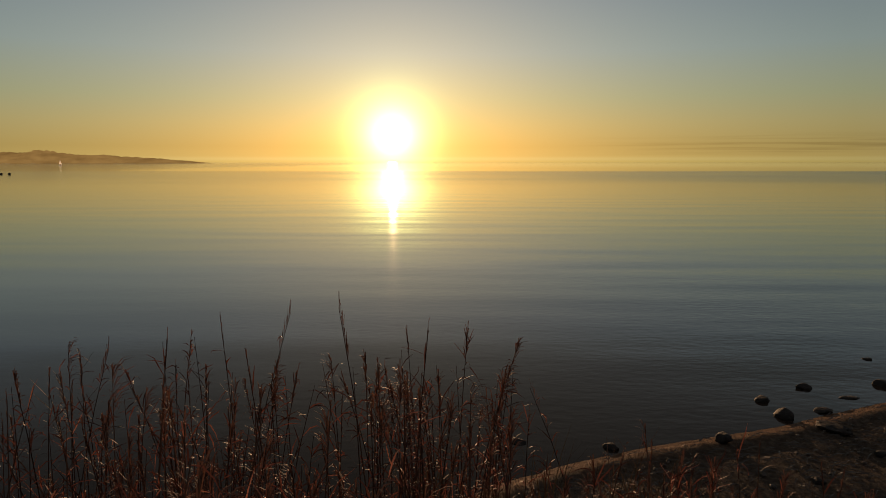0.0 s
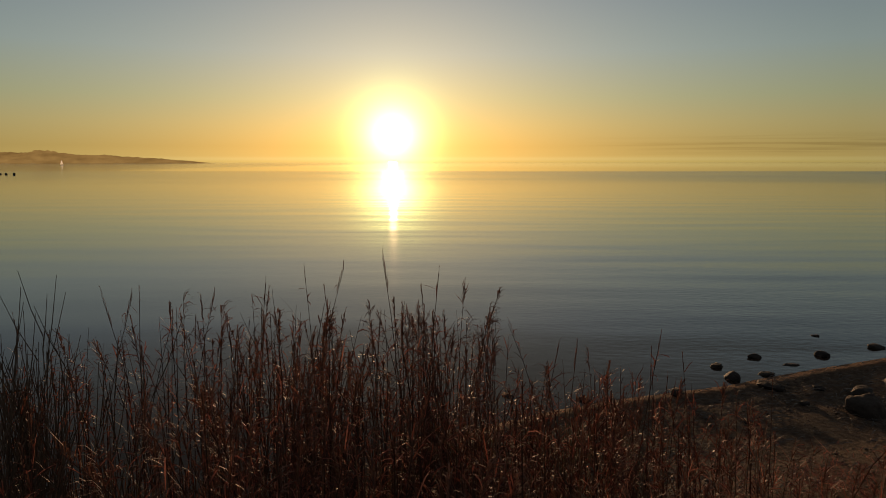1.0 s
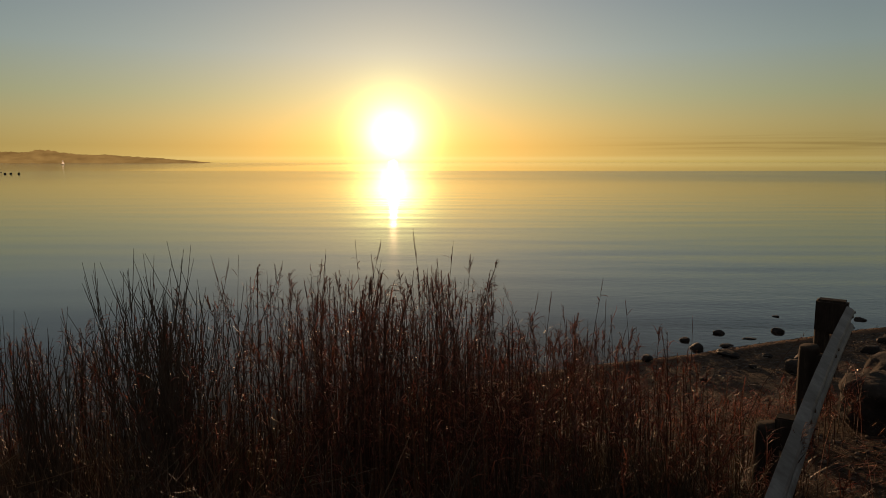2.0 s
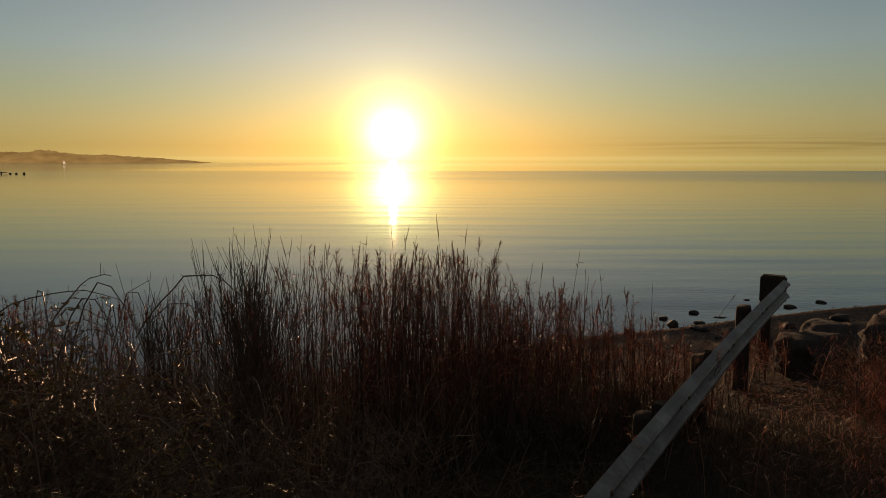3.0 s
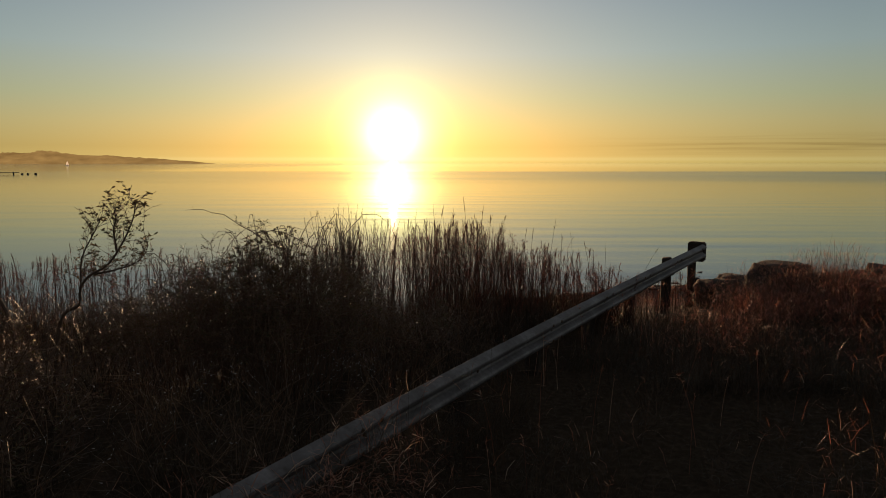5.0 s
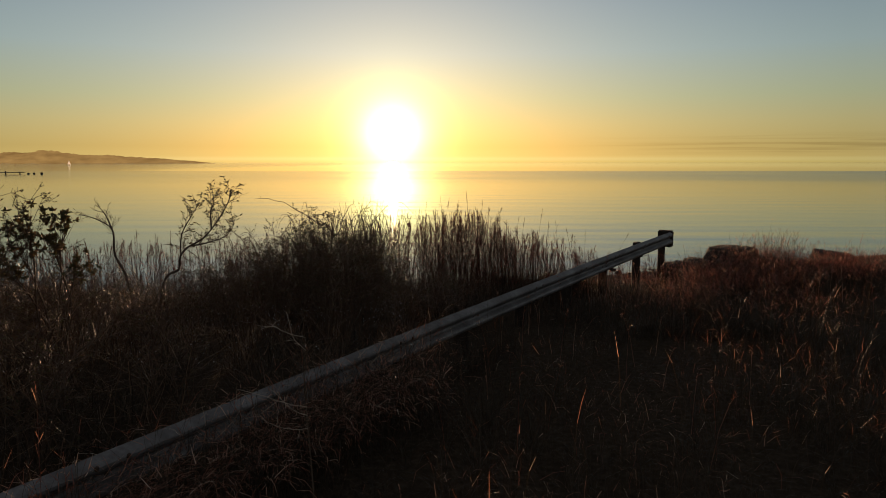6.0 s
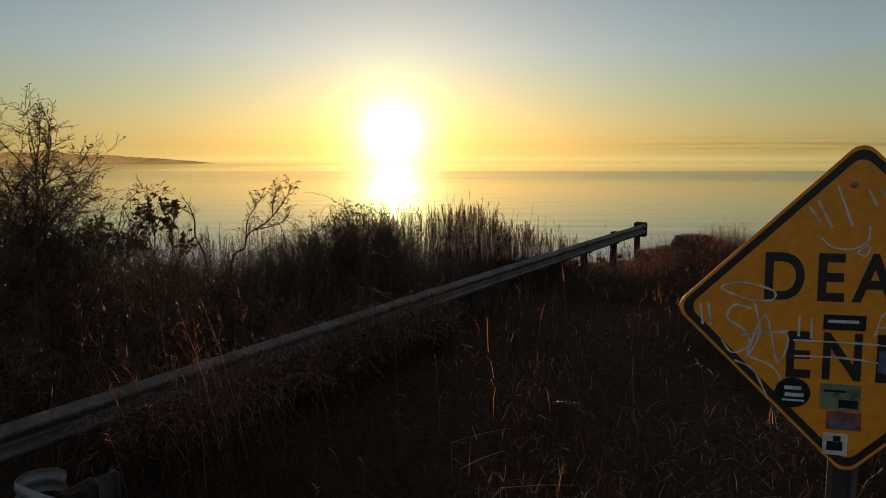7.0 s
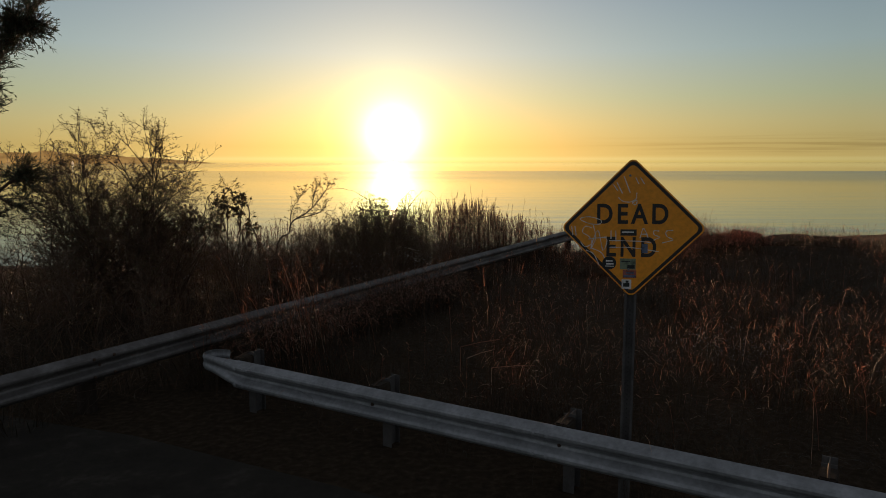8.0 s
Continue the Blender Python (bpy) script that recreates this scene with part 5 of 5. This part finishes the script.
while len(spots) < 3520:
    x, y = rng.uniform(3.0, 5.6), rng.uniform(16.0, 19.2)
    if x > rail_x(y) + 0.9:
        spots.append((x, y, ground_z(x, y) - 0.02, rng.uniform(0, 6.3), rng.uniform(0.8, 1.3), rng.uniform(0.5, 0.9)))
while len(spots) < 3690:
    y = rng.uniform(17.0, 19.7)
    x = rail_x(y) + rng.uniform(0.15, 1.5)
    spots.append((x, y, ground_z(x, y) - 0.02, rng.uniform(0, 6.3), rng.uniform(0.8, 1.2), rng.uniform(0.85, 1.2)))
# rank grass stands against the foot of the long rail
while len(spots) < 4060:
    y = rng.uniform(6.6, 15.5)
    x = rail_x(y) + 0.12 + abs(rng.gauss(0, 0.22))
    if y > 7.2 - 0.58 * (x + 2.65) + 0.3:
        spots.append((x, y, ground_z(x, y) - 0.02, rng.uniform(0, 6.3), rng.uniform(0.7, 1.1), rng.uniform(0.8, 1.25)))
tagged(new("grass", scatter("grass", protos, spots, DARK_GRASS)), "dull brown grass and dead stalks", "grass", kind="stuff")


def arching_clump(rng, blades, height, width, fan=0.07):
    """Dead blades: stalks coloured dark as if shaded, and tips in a sunlit tone that arch over and hang."""
    stalk, tip = Build(), Build()
    for k in range(blades):
        p = Vector((rng.gauss(0, fan), rng.gauss(0, fan), 0))
        length, w, lean, curl = height * rng.uniform(0.6, 1.2), rng.uniform(0, 6.28), abs(rng.gauss(0, 0.15)), rng.uniform(0.5, 2.8)
        wide = width * rng.uniform(0.7, 1.25)
        pts = [p]
        for i in range(1, 11):
            s = i / 10
            a = lean + curl * s ** 4
            w += rng.gauss(0, 0.14)
            p = p + Vector((math.cos(w) * math.sin(a), math.sin(w) * math.sin(a), math.cos(a))) * length / 10
            pts.append(p)
        across = (-math.sin(w) + rng.gauss(0, 0.4), math.cos(w) + rng.gauss(0, 0.4), rng.gauss(0, 0.25))
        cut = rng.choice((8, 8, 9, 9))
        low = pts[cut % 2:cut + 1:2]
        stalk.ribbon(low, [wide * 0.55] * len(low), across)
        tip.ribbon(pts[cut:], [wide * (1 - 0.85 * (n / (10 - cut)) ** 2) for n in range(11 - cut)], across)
    return stalk, tip


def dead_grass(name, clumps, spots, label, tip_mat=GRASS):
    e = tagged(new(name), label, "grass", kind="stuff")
    # shade of the lower blades is put into the stalks' dark colour
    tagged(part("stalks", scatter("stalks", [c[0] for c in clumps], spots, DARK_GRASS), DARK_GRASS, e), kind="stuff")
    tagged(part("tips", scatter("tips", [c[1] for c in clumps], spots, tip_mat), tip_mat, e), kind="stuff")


arches = [arching_clump(rng, 9, 0.80, 0.0032, 0.13) for k in range(14)]
tips = []
for x, y, z, turn, sc, hz in spots:
    n2 = noise.noise((x * 0.8, y * 0.8, 15))
    if rng.random() < ((0.26 if n2 > 0.12 else 0.05) if y < 12.5 else (0.14 if y < 15.5 else (0.2 if y < 18 else 0.6))) * min(1.0, 0.12 + 0.5 * max(0.0, x - rail_x(y) - 0.4 * (y > 13))):
        tips.append((x + rng.gauss(0, 0.1), y + rng.gauss(0, 0.1), z, rng.uniform(0, 6.3), rng.uniform(0.8, 1.3), (rng.uniform(0.9, 1.6) if y < 17 else rng.uniform(0.7, 1.1)) * max(0.75, hz)))
for k in range(700):
    x, y = rng.uniform(6.0, 12.5) if k % 2 else rng.uniform(5.1, 8.0), rng.gauss(19.9, 0.65)
    if x > rail_x(y) + 0.5 and x > 5.25 + (y - 20) * 0.35:
        tips.append((x, y, ground_z(x, y) - 0.02, rng.uniform(0, 6.3), rng.uniform(0.9, 1.3), rng.uniform(0.65, 1.1) if k % 2 else rng.uniform(0.85, 1.3)))
for cx, cy in ((3.3, 8.2), (4.6, 8.0), (5.3, 7.0), (5.9, 8.6), (1.6, 7.6), (1.0, 9.4), (2.2, 11.0), (3.6, 12.4), (0.9, 6.6), (2.4, 6.9), (4.0, 6.3), (5.4, 15.0), (4.6, 17.4), (6.6, 17.6), (4.4, 10.4)):
    for k in range(34):
        x, y = cx + rng.gauss(0, 0.40), cy + rng.gauss(0, 0.36)
        if y > 7.4 - 0.58 * (x + 2.65) and x > rail_x(y) + 0.2:
            tips.append((x, y, ground_z(x, y) - 0.02, rng.uniform(0, 6.3), rng.uniform(0.8, 1.2), rng.uniform(0.8, 1.45)))
dead_grass("arching_grass", arches, tips, "reddish dry grass with arching curled blades")


def red_clump(rng, blades, height):
    """Dead bunch grass: stiff stems that carry short curled leaves and wisps of seed along their upper half."""
    stalk, tip = Build(), Build()
    for k in range(blades):
        p = Vector((rng.gauss(0, 0.06), rng.gauss(0, 0.06), 0))
        o = Vector((rng.gauss(0, 0.2), rng.gauss(0, 0.2), 1)).normalized() * height * rng.uniform(0.65, 1.15)
        bow = Vector((rng.gauss(0, 0.05), rng.gauss(0, 0.05), 0))
        side = (rng.gauss(0, 1), rng.gauss(0, 1), 0.1)
        at = [p + o * q + bow * 4 * q * q for q in (0, 0.3, 0.55, 0.8, 1)]
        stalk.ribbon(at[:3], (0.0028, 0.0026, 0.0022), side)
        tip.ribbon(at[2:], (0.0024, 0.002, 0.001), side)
        for j in range(4):
            q = at[2].lerp(at[4], rng.random())
            w, l = rng.uniform(0, 6.28), height * rng.uniform(0.1, 0.24)
            d = Vector((math.cos(w), math.sin(w), 0))
            tip.ribbon([q, q + d * l * 0.45 + Vector((0, 0, l * 0.5)), q + d * l * 0.95], (0.002, 0.006, 0.001), (-d.y, d.x, rng.gauss(0, 0.4)))
    return stalk, tip


rng = random.Random(211)
reds = [red_clump(rng, 8, 0.62) for k in range(10)]
spots = []
while len(spots) < 340:
    if len(spots) < 290:
        x, y = rng.uniform(4.7, 9.0), rng.gauss(19.5, 0.5)
    else:
        x, y = rng.uniform(3.2, 6.5), rng.gauss(18.0, 0.7)
    if x > rail_x(y) + 0.75 and x > 5.0 + (y - 19.3) * 0.6 and y < 20.6 and noise.noise((x * 1.1, y * 1.1, 31)) + rng.uniform(-0.2, 0.5) > 0.05:
        spots.append((x, y, ground_z(x, y) - 0.02, rng.uniform(0, 6.3), rng.uniform(0.8, 1.3), rng.uniform(0.7, 1.15)))
for k in range(90):
    x, y = rng.uniform(6.0, 8.6), rng.uniform(20.3, 20.85)
    spots.append((x, y, ground_z(x, y) - 0.02, rng.uniform(0, 6.3), rng.uniform(0.8, 1.3), rng.uniform(0.5, 0.85)))
for k in range(60):
    x, y = rng.uniform(3.7, 6.2), rng.gauss(22.85, 0.28)
    spots.append((x, y, ground_z(x, y) - 0.02, rng.uniform(0, 6.3), rng.uniform(0.8, 1.3), rng.uniform(0.3, 0.62)))
dead_grass("bunch_grass", reds, spots, "stand of russet bunch grass beside the trodden path", RED_GRASS)
# pale specks stand for shine low in the grass, dew glints and some seed heads
b = Build()
for cx, cy, n, wide, low, high in ((3.85, 9.15, 300, 0.26, 0.02, 0.3), (4.75, 9.2, 220, 0.26, 0.02, 0.3), (4.3, 10.1, 110, 0.26, 0.02, 0.3), (-0.45, 15.5, 130, 0.24, 0.45, 0.75),
                                   (-2.2, 13.6, 260, 0.9, 0.5, 0.95), (-4.3, 11.2, 220, 0.8, 0.7, 1.2), (-1.2, 14.6, 140, 0.6, 0.5, 0.9)):
    for k in range(n):
        p = Vector((cx + rng.gauss(0, wide), cy + rng.gauss(0, wide * 0.8), 0))
        p.z = ground_z(p.x, p.y) + rng.uniform(low, high)
        e = Vector((rng.gauss(0, 1), rng.gauss(0, 1), rng.gauss(0.5, 1))).normalized() * rng.uniform(0.01, 0.03)
        b.ribbon([p, p + e * 0.5, p + e], (0.001, 0.005, 0.001), e.cross(Vector((rng.gauss(0, 1), rng.gauss(0, 1), 0.3))))
tagged(part("fluff_and_glints", b, FLUFF_AND_GLINTS), "pale specks painted as shine and glints, with some seed fluff, among grass and weeds", "seed heads", kind="stuff")

# tall single culms over the grass and beside the rail
b = Build()
for k in range(260):
    y = rng.uniform(4.5, 22)
    x = rng.uniform(rail_x(y) + 0.1, 14) if rng.random() < 0.8 else rail_x(y) + rng.uniform(-0.3, 0.4)
    if y < 7.2 - 0.58 * (x + 2.65) + 0.2 or inland(x, y) < 4.2:
        continue
    z, h = ground_z(x, y), rng.uniform(0.5, 0.85)
    w = rng.uniform(0, 6.28)
    o = Vector((math.cos(w), math.sin(w), 0)) * h * rng.uniform(0.05, 0.3)
    p = Vector((x, y, z))
    pts = [p, p + o * 0.3 + Vector((0, 0, h * 0.5)), p + o * 0.7 + Vector((0, 0, h * 0.85)), p + o + Vector((0, 0, h))]
    b.tube(pts, (0.0022, 0.0018, 0.0014, 0.0008), 3)
    for s in range(7):
        q = pts[2].lerp(pts[3], rng.random())
        e = Vector((rng.gauss(0, 1), rng.gauss(0, 1), rng.uniform(0.2, 1.2))).normalized() * rng.uniform(0.02, 0.06)
        b.ribbon([q, q + e * 0.6, q + e], (0.002, 0.006, 0.001), e.cross(Vector((rng.gauss(0, 1), rng.gauss(0, 1), 0.3))))
tagged(part("grass_culms", b, GRASS), "taller straw-coloured grass stalks with thin seed heads", "grass", kind="stuff")


def weed(rng, height):
    b, lf = Build(), Build()
    for s in range(3):
        a = Vector((rng.gauss(0, 0.25), rng.gauss(0, 0.25), 1)).normalized()
        grow(rng, b, b, lf, Vector((rng.gauss(0, 0.08), rng.gauss(0, 0.08), 0)), a, height, 0.004, 1, 0.12, 0.08, 0.3, 3, 0.025, 3)
    return b, lf


protos, leafs = [], []
for k in range(8):
    b, lf = weed(rng, 1.0)
    protos.append(b)
    leafs.append(lf)
spots = []
while len(spots) < 620:
    y = rng.uniform(6.5, 20.5) if len(spots) < 500 else rng.uniform(17.5, 21.2)
    x = rng.uniform(-11, rail_x(y) - 0.35) if len(spots) < 500 else rng.uniform(-3.5, rail_x(y) - 0.3)
    h = lerp_table(((6, 0.5), (10, 0.65), (14, 0.75), (17, 0.8), (19.5, 1.0), (21, 0.9)), y) * rng.uniform(0.55, 1.15)
    if x > 0.8 and y > 15:
        h *= 0.5
    if x > rail_x(y) - 1.0:
        h *= 0.7
    spots.append((x, y, ground_z(x, y) - 0.02, rng.uniform(0, 6.3), rng.uniform(0.8, 1.3), h))
weeds = tagged(new("weeds"), "dense dark thicket of dead weeds and twigs", "weeds", kind="stuff")
tagged(part("stalks", scatter("stalks", protos, spots, WEED), WEED, weeds), kind="stuff")
tagged(part("leaves", scatter("leaves", leafs, spots, LEAF), LEAF, weeds), kind="stuff")
protos = [grass_clump(rng, 18, 0.6, 0.25, 0.007, 0.4) for k in range(6)]
spots = []
while len(spots) < 850:
    y = rng.uniform(6.0, 21.4)
    x = rng.uniform(-11, rail_x(y) - 0.1)
    spots.append((x, y, ground_z(x, y) - 0.02, rng.uniform(0, 6.3), rng.uniform(0.8, 1.4), rng.uniform(0.6, 1.3)))
tagged(new("grass", scatter("grass", protos, spots, DARK_GRASS)), "dry grass under the thicket", "grass", kind="stuff")

spots = []
while len(spots) < 720:
    x, y = rng.uniform(-11, 3.2), rng.uniform(20.5, 25)
    if 0.0 < inland(x, y) < 3.5 and rng.random() < (1.0 if x < 1.8 else 0.4):
        spots.append((x, y, ground_z(x, y) - 0.02, rng.uniform(0, 6.3), rng.uniform(0.8, 1.4), rng.uniform(0.7, 1.9)))
for k in range(330):
    x, y = rng.uniform(-1.3, 3.4), rng.uniform(18.9, 20.6)
    if x < rail_x(y) - 0.3:
        spots.append((x, y, ground_z(x, y) - 0.02, rng.uniform(0, 6.3), rng.uniform(0.8, 1.4), rng.uniform(0.8, 1.5)))
tagged(new("reed_litter", scatter("reed_litter", protos, spots, DARK_GRASS)), "tangled dead reed leaves at the foot of the reeds", "reeds", kind="stuff")
protos = [arching_clump(rng, 9, 0.85, 0.0042) for k in range(6)]
spots = []
for k in range(420):
    y = rng.uniform(5.5, 14.5)
    x = rail_x(y) + 0.12 + abs(rng.gauss(0, 0.4))
    if y > 7.2 - 0.58 * (x + 2.65) + 0.5 and noise.noise((x * 0.6, y * 0.6, 2)) + rng.uniform(-0.4, 0.5) > 0:
        spots.append((x, y, ground_z(x, y) - 0.02, rng.uniform(0, 6.3), rng.uniform(0.8, 1.2), rng.uniform(0.7, 1.25)))
while len(spots) < 860:
    # thick along the foot of the rail, where nobody treads
    y = rng.uniform(8.2, 13.0)
    x = rail_x(y) + 0.14 + abs(rng.gauss(0, 0.33))
    spots.append((x, y, ground_z(x, y) - 0.02, rng.uniform(0, 6.3), rng.uniform(0.9, 1.5), rng.uniform(0.58, 0.95)))
for k in range(46):
    x, y = rng.gauss(-1.65, 0.3), rng.gauss(8.45, 0.3)
    if y > 7.2 - 0.58 * (x + 2.65) + 0.3:
        spots.append((x, y, ground_z(x, y) - 0.02, rng.uniform(0, 6.3), rng.uniform(0.8, 1.1), rng.uniform(0.9, 1.5)))
dead_grass("tall_grass", protos, spots, "tall dry grass leaning over the long rail")

# pale leaning stalks behind the long rail, and broken ones fallen across the grass
b = Build()
for k in range(26):
    p = Vector((-1.62 + rng.gauss(0, 0.3), 8.4 + rng.gauss(0, 0.3), 0))
    p.z = ground_z(p.x, p.y)
    h = rng.uniform(0.8, 1.6)
    o = Vector((-rng.uniform(0.05, 0.35), rng.gauss(0, 0.15), 0)) * h
    pts = [p, p + o * 0.3 + Vector((0, 0, h * 0.4)), p + o * 0.65 + Vector((0, 0, h * 0.75)), p + o + Vector((0, 0, h))]
    b.tube(pts, (0.0022, 0.0019, 0.0015, 0.0008), 3)
    for s in range(9):
        q = pts[2].lerp(pts[3], rng.random())
        e = (o.normalized() * 0.3 + Vector((rng.gauss(0, 0.4), rng.gauss(0, 0.4), rng.uniform(0.4, 1)))).normalized() * rng.uniform(0.03, 0.08)
        b.ribbon([q, q + e * 0.6, q + e], (0.0015, 0.003, 0.001), e.cross(Vector((rng.gauss(0, 1), rng.gauss(0, 1), 0.3))))
tagged(part("dry_stalks", b, GRASS), "tall pale dry stalks leaning beside the rail", "grass", kind="stuff")
b = Build()
for p, q in (((0.3, 8.25, 1.27), (0.82, 8.45, 1.32)), ((0.37, 7.8, 1.25), (0.72, 8.02, 1.3)), ((0.66, 7.58, 1.2), (1.21, 7.59, 1.22))):
    p, q = Vector(p), Vector(q)
    b.tube([p, p.lerp(q, 0.5) + Vector((0, 0, 0.012)), q], (0.0028, 0.0025, 0.0018), 4)
    b.tube([(p.x, p.y, ground_z(p.x, p.y)), p], (0.003, 0.0028), 3)
# straw trodden flat on the bare ground beside the rail's end
for k in range(620):
    x, y = rng.gauss(5.1, 0.5), rng.gauss(20.7, 0.9)
    if x < rail_x(y) + 0.15:
        continue
    a, l = rng.uniform(0, 6.28), rng.uniform(0.06, 0.3)
    d = Vector((math.cos(a), math.sin(a), 0))
    p = Vector((x, y, 0))
    pts = [p + d * l * q for q in (0, 0.5, 1)]
    for q in pts:
        q.z = ground_z(q.x, q.y) + rng.uniform(0.008, 0.03)
    b.ribbon(pts, (0.003, 0.006, 0.002), (-d.y, d.x, 0.4))
tagged(part("broken_stalks", b, GRASS), "snapped straw stalks lying across the grass", "grass", kind="stuff")

# ---- far things on the water ----
rng = random.Random(7)
for i, (x, y, h) in enumerate(((-117.4, 205, 0.5), (-119.6, 205, 0.42), (-121.5, 205.4, 0.4))):
    b = round_post(0.30, h, rng, 0.8)
    ob = new("piling", b.mesh("piling", TIMBER, True))
    ob.matrix_basis = pose(x, y, 0)
    tagged(ob, "dark timber piling standing in the bay", "piling", "pilings")
SAIL, _t, _p, _o = material("sailcloth")
_tr, _mx = _t.nodes.new("ShaderNodeBsdfTranslucent"), _t.nodes.new("ShaderNodeMixShader")
_cloth = ramp_node(_t, noise_node(_t, 0.5), ((0.3, (0.78, 0.77, 0.74)), (0.7, (0.88, 0.87, 0.85))))
_t.links.new(_cloth, _p.inputs["Base Color"])
_t.links.new(_cloth, _tr.inputs[0])
_mx.inputs[0].default_value = 0.6
_t.links.new(_p.outputs[0], _mx.inputs[1])
_t.links.new(_tr.outputs[0], _mx.inputs[2])
_t.links.new(_mx.outputs[0], _o.inputs[0])
boat = thing("sailboat", (-386.3, 708.5, 0), "small sailboat with white sails far out on the bay", "sailboat")
b = Build()
for x, w, z in ((-4.2, 0.9, 1.0), (-2.0, 1.35, 0.85), (1.5, 1.3, 0.9), (4.4, 0.08, 1.25)):
    b.v += [Vector((x, -w, z)), Vector((x * 0.92, -w * 0.6, -0.3)), Vector((x * 0.92, w * 0.6, -0.3)), Vector((x, w, z))]
for j in range(3):
    b.f += [(j * 4 + k, j * 4 + 4 + k, j * 4 + 4 + (k + 1) % 4, j * 4 + (k + 1) % 4) for k in range(4)]
b.f += [(3, 2, 1, 0), (12, 13, 14, 15)]
part("hull", b, STICKER_WHITE, boat)
b = Build()
b.tube([(0.6, 0, 0.6), (0.6, 0, 12.5)], [0.09, 0.06], 6, True)
b.tube([(0.6, 0, 1.9), (-3.6, 0, 1.8)], [0.07, 0.05], 6, True)
part("mast", b, DARK_STEEL, boat)
for pts in (((0.45, 2.1), (-3.5, 2.0), (0.45, 12.2)), ((4.2, 1.4), (0.9, 2.0), (0.75, 10.4))):
    b = Build()
    (x0, z0), (x1, z1), (x2, z2) = pts
    n = 8
    for i in range(n + 1):
        q = i / n
        for k in range(4):
            w = k / 3
            b.v.append(Vector(((x0 + (x1 - x0) * w) * (1 - q) + x2 * q, 0.5 * math.sin(math.pi * w) * (1 - q), (z0 + (z1 - z0) * w) * (1 - q) + z2 * q)))
    b.f = [(i * 4 + k, i * 4 + k + 1, i * 4 + 5 + k, i * 4 + 4 + k) for i in range(n) for k in range(3)]
    part("sail", b, SAIL, boat, smooth=True)
boat.matrix_basis = boat.matrix_basis @ Matrix.Diagonal((0.42, 0.42, 0.42, 1))
jetty = thing("jetty", (-141, 205, 0), "low dark timber jetty out in the bay", "jetty")
b = Build()
b.box((-20, -1.2, 0.45), (18.2, 1.2, 0.62))
part("deck", b, TIMBER, jetty)
for k in range(10):
    b = Build()
    b.tube([(-19 + k * 4.1, -1.0, -0.6), (-19 + k * 4.1, -1.0, 0.72 + 0.1 * (k % 3))], [0.18, 0.16], 8, True)
    part("pile", b, TIMBER, jetty)
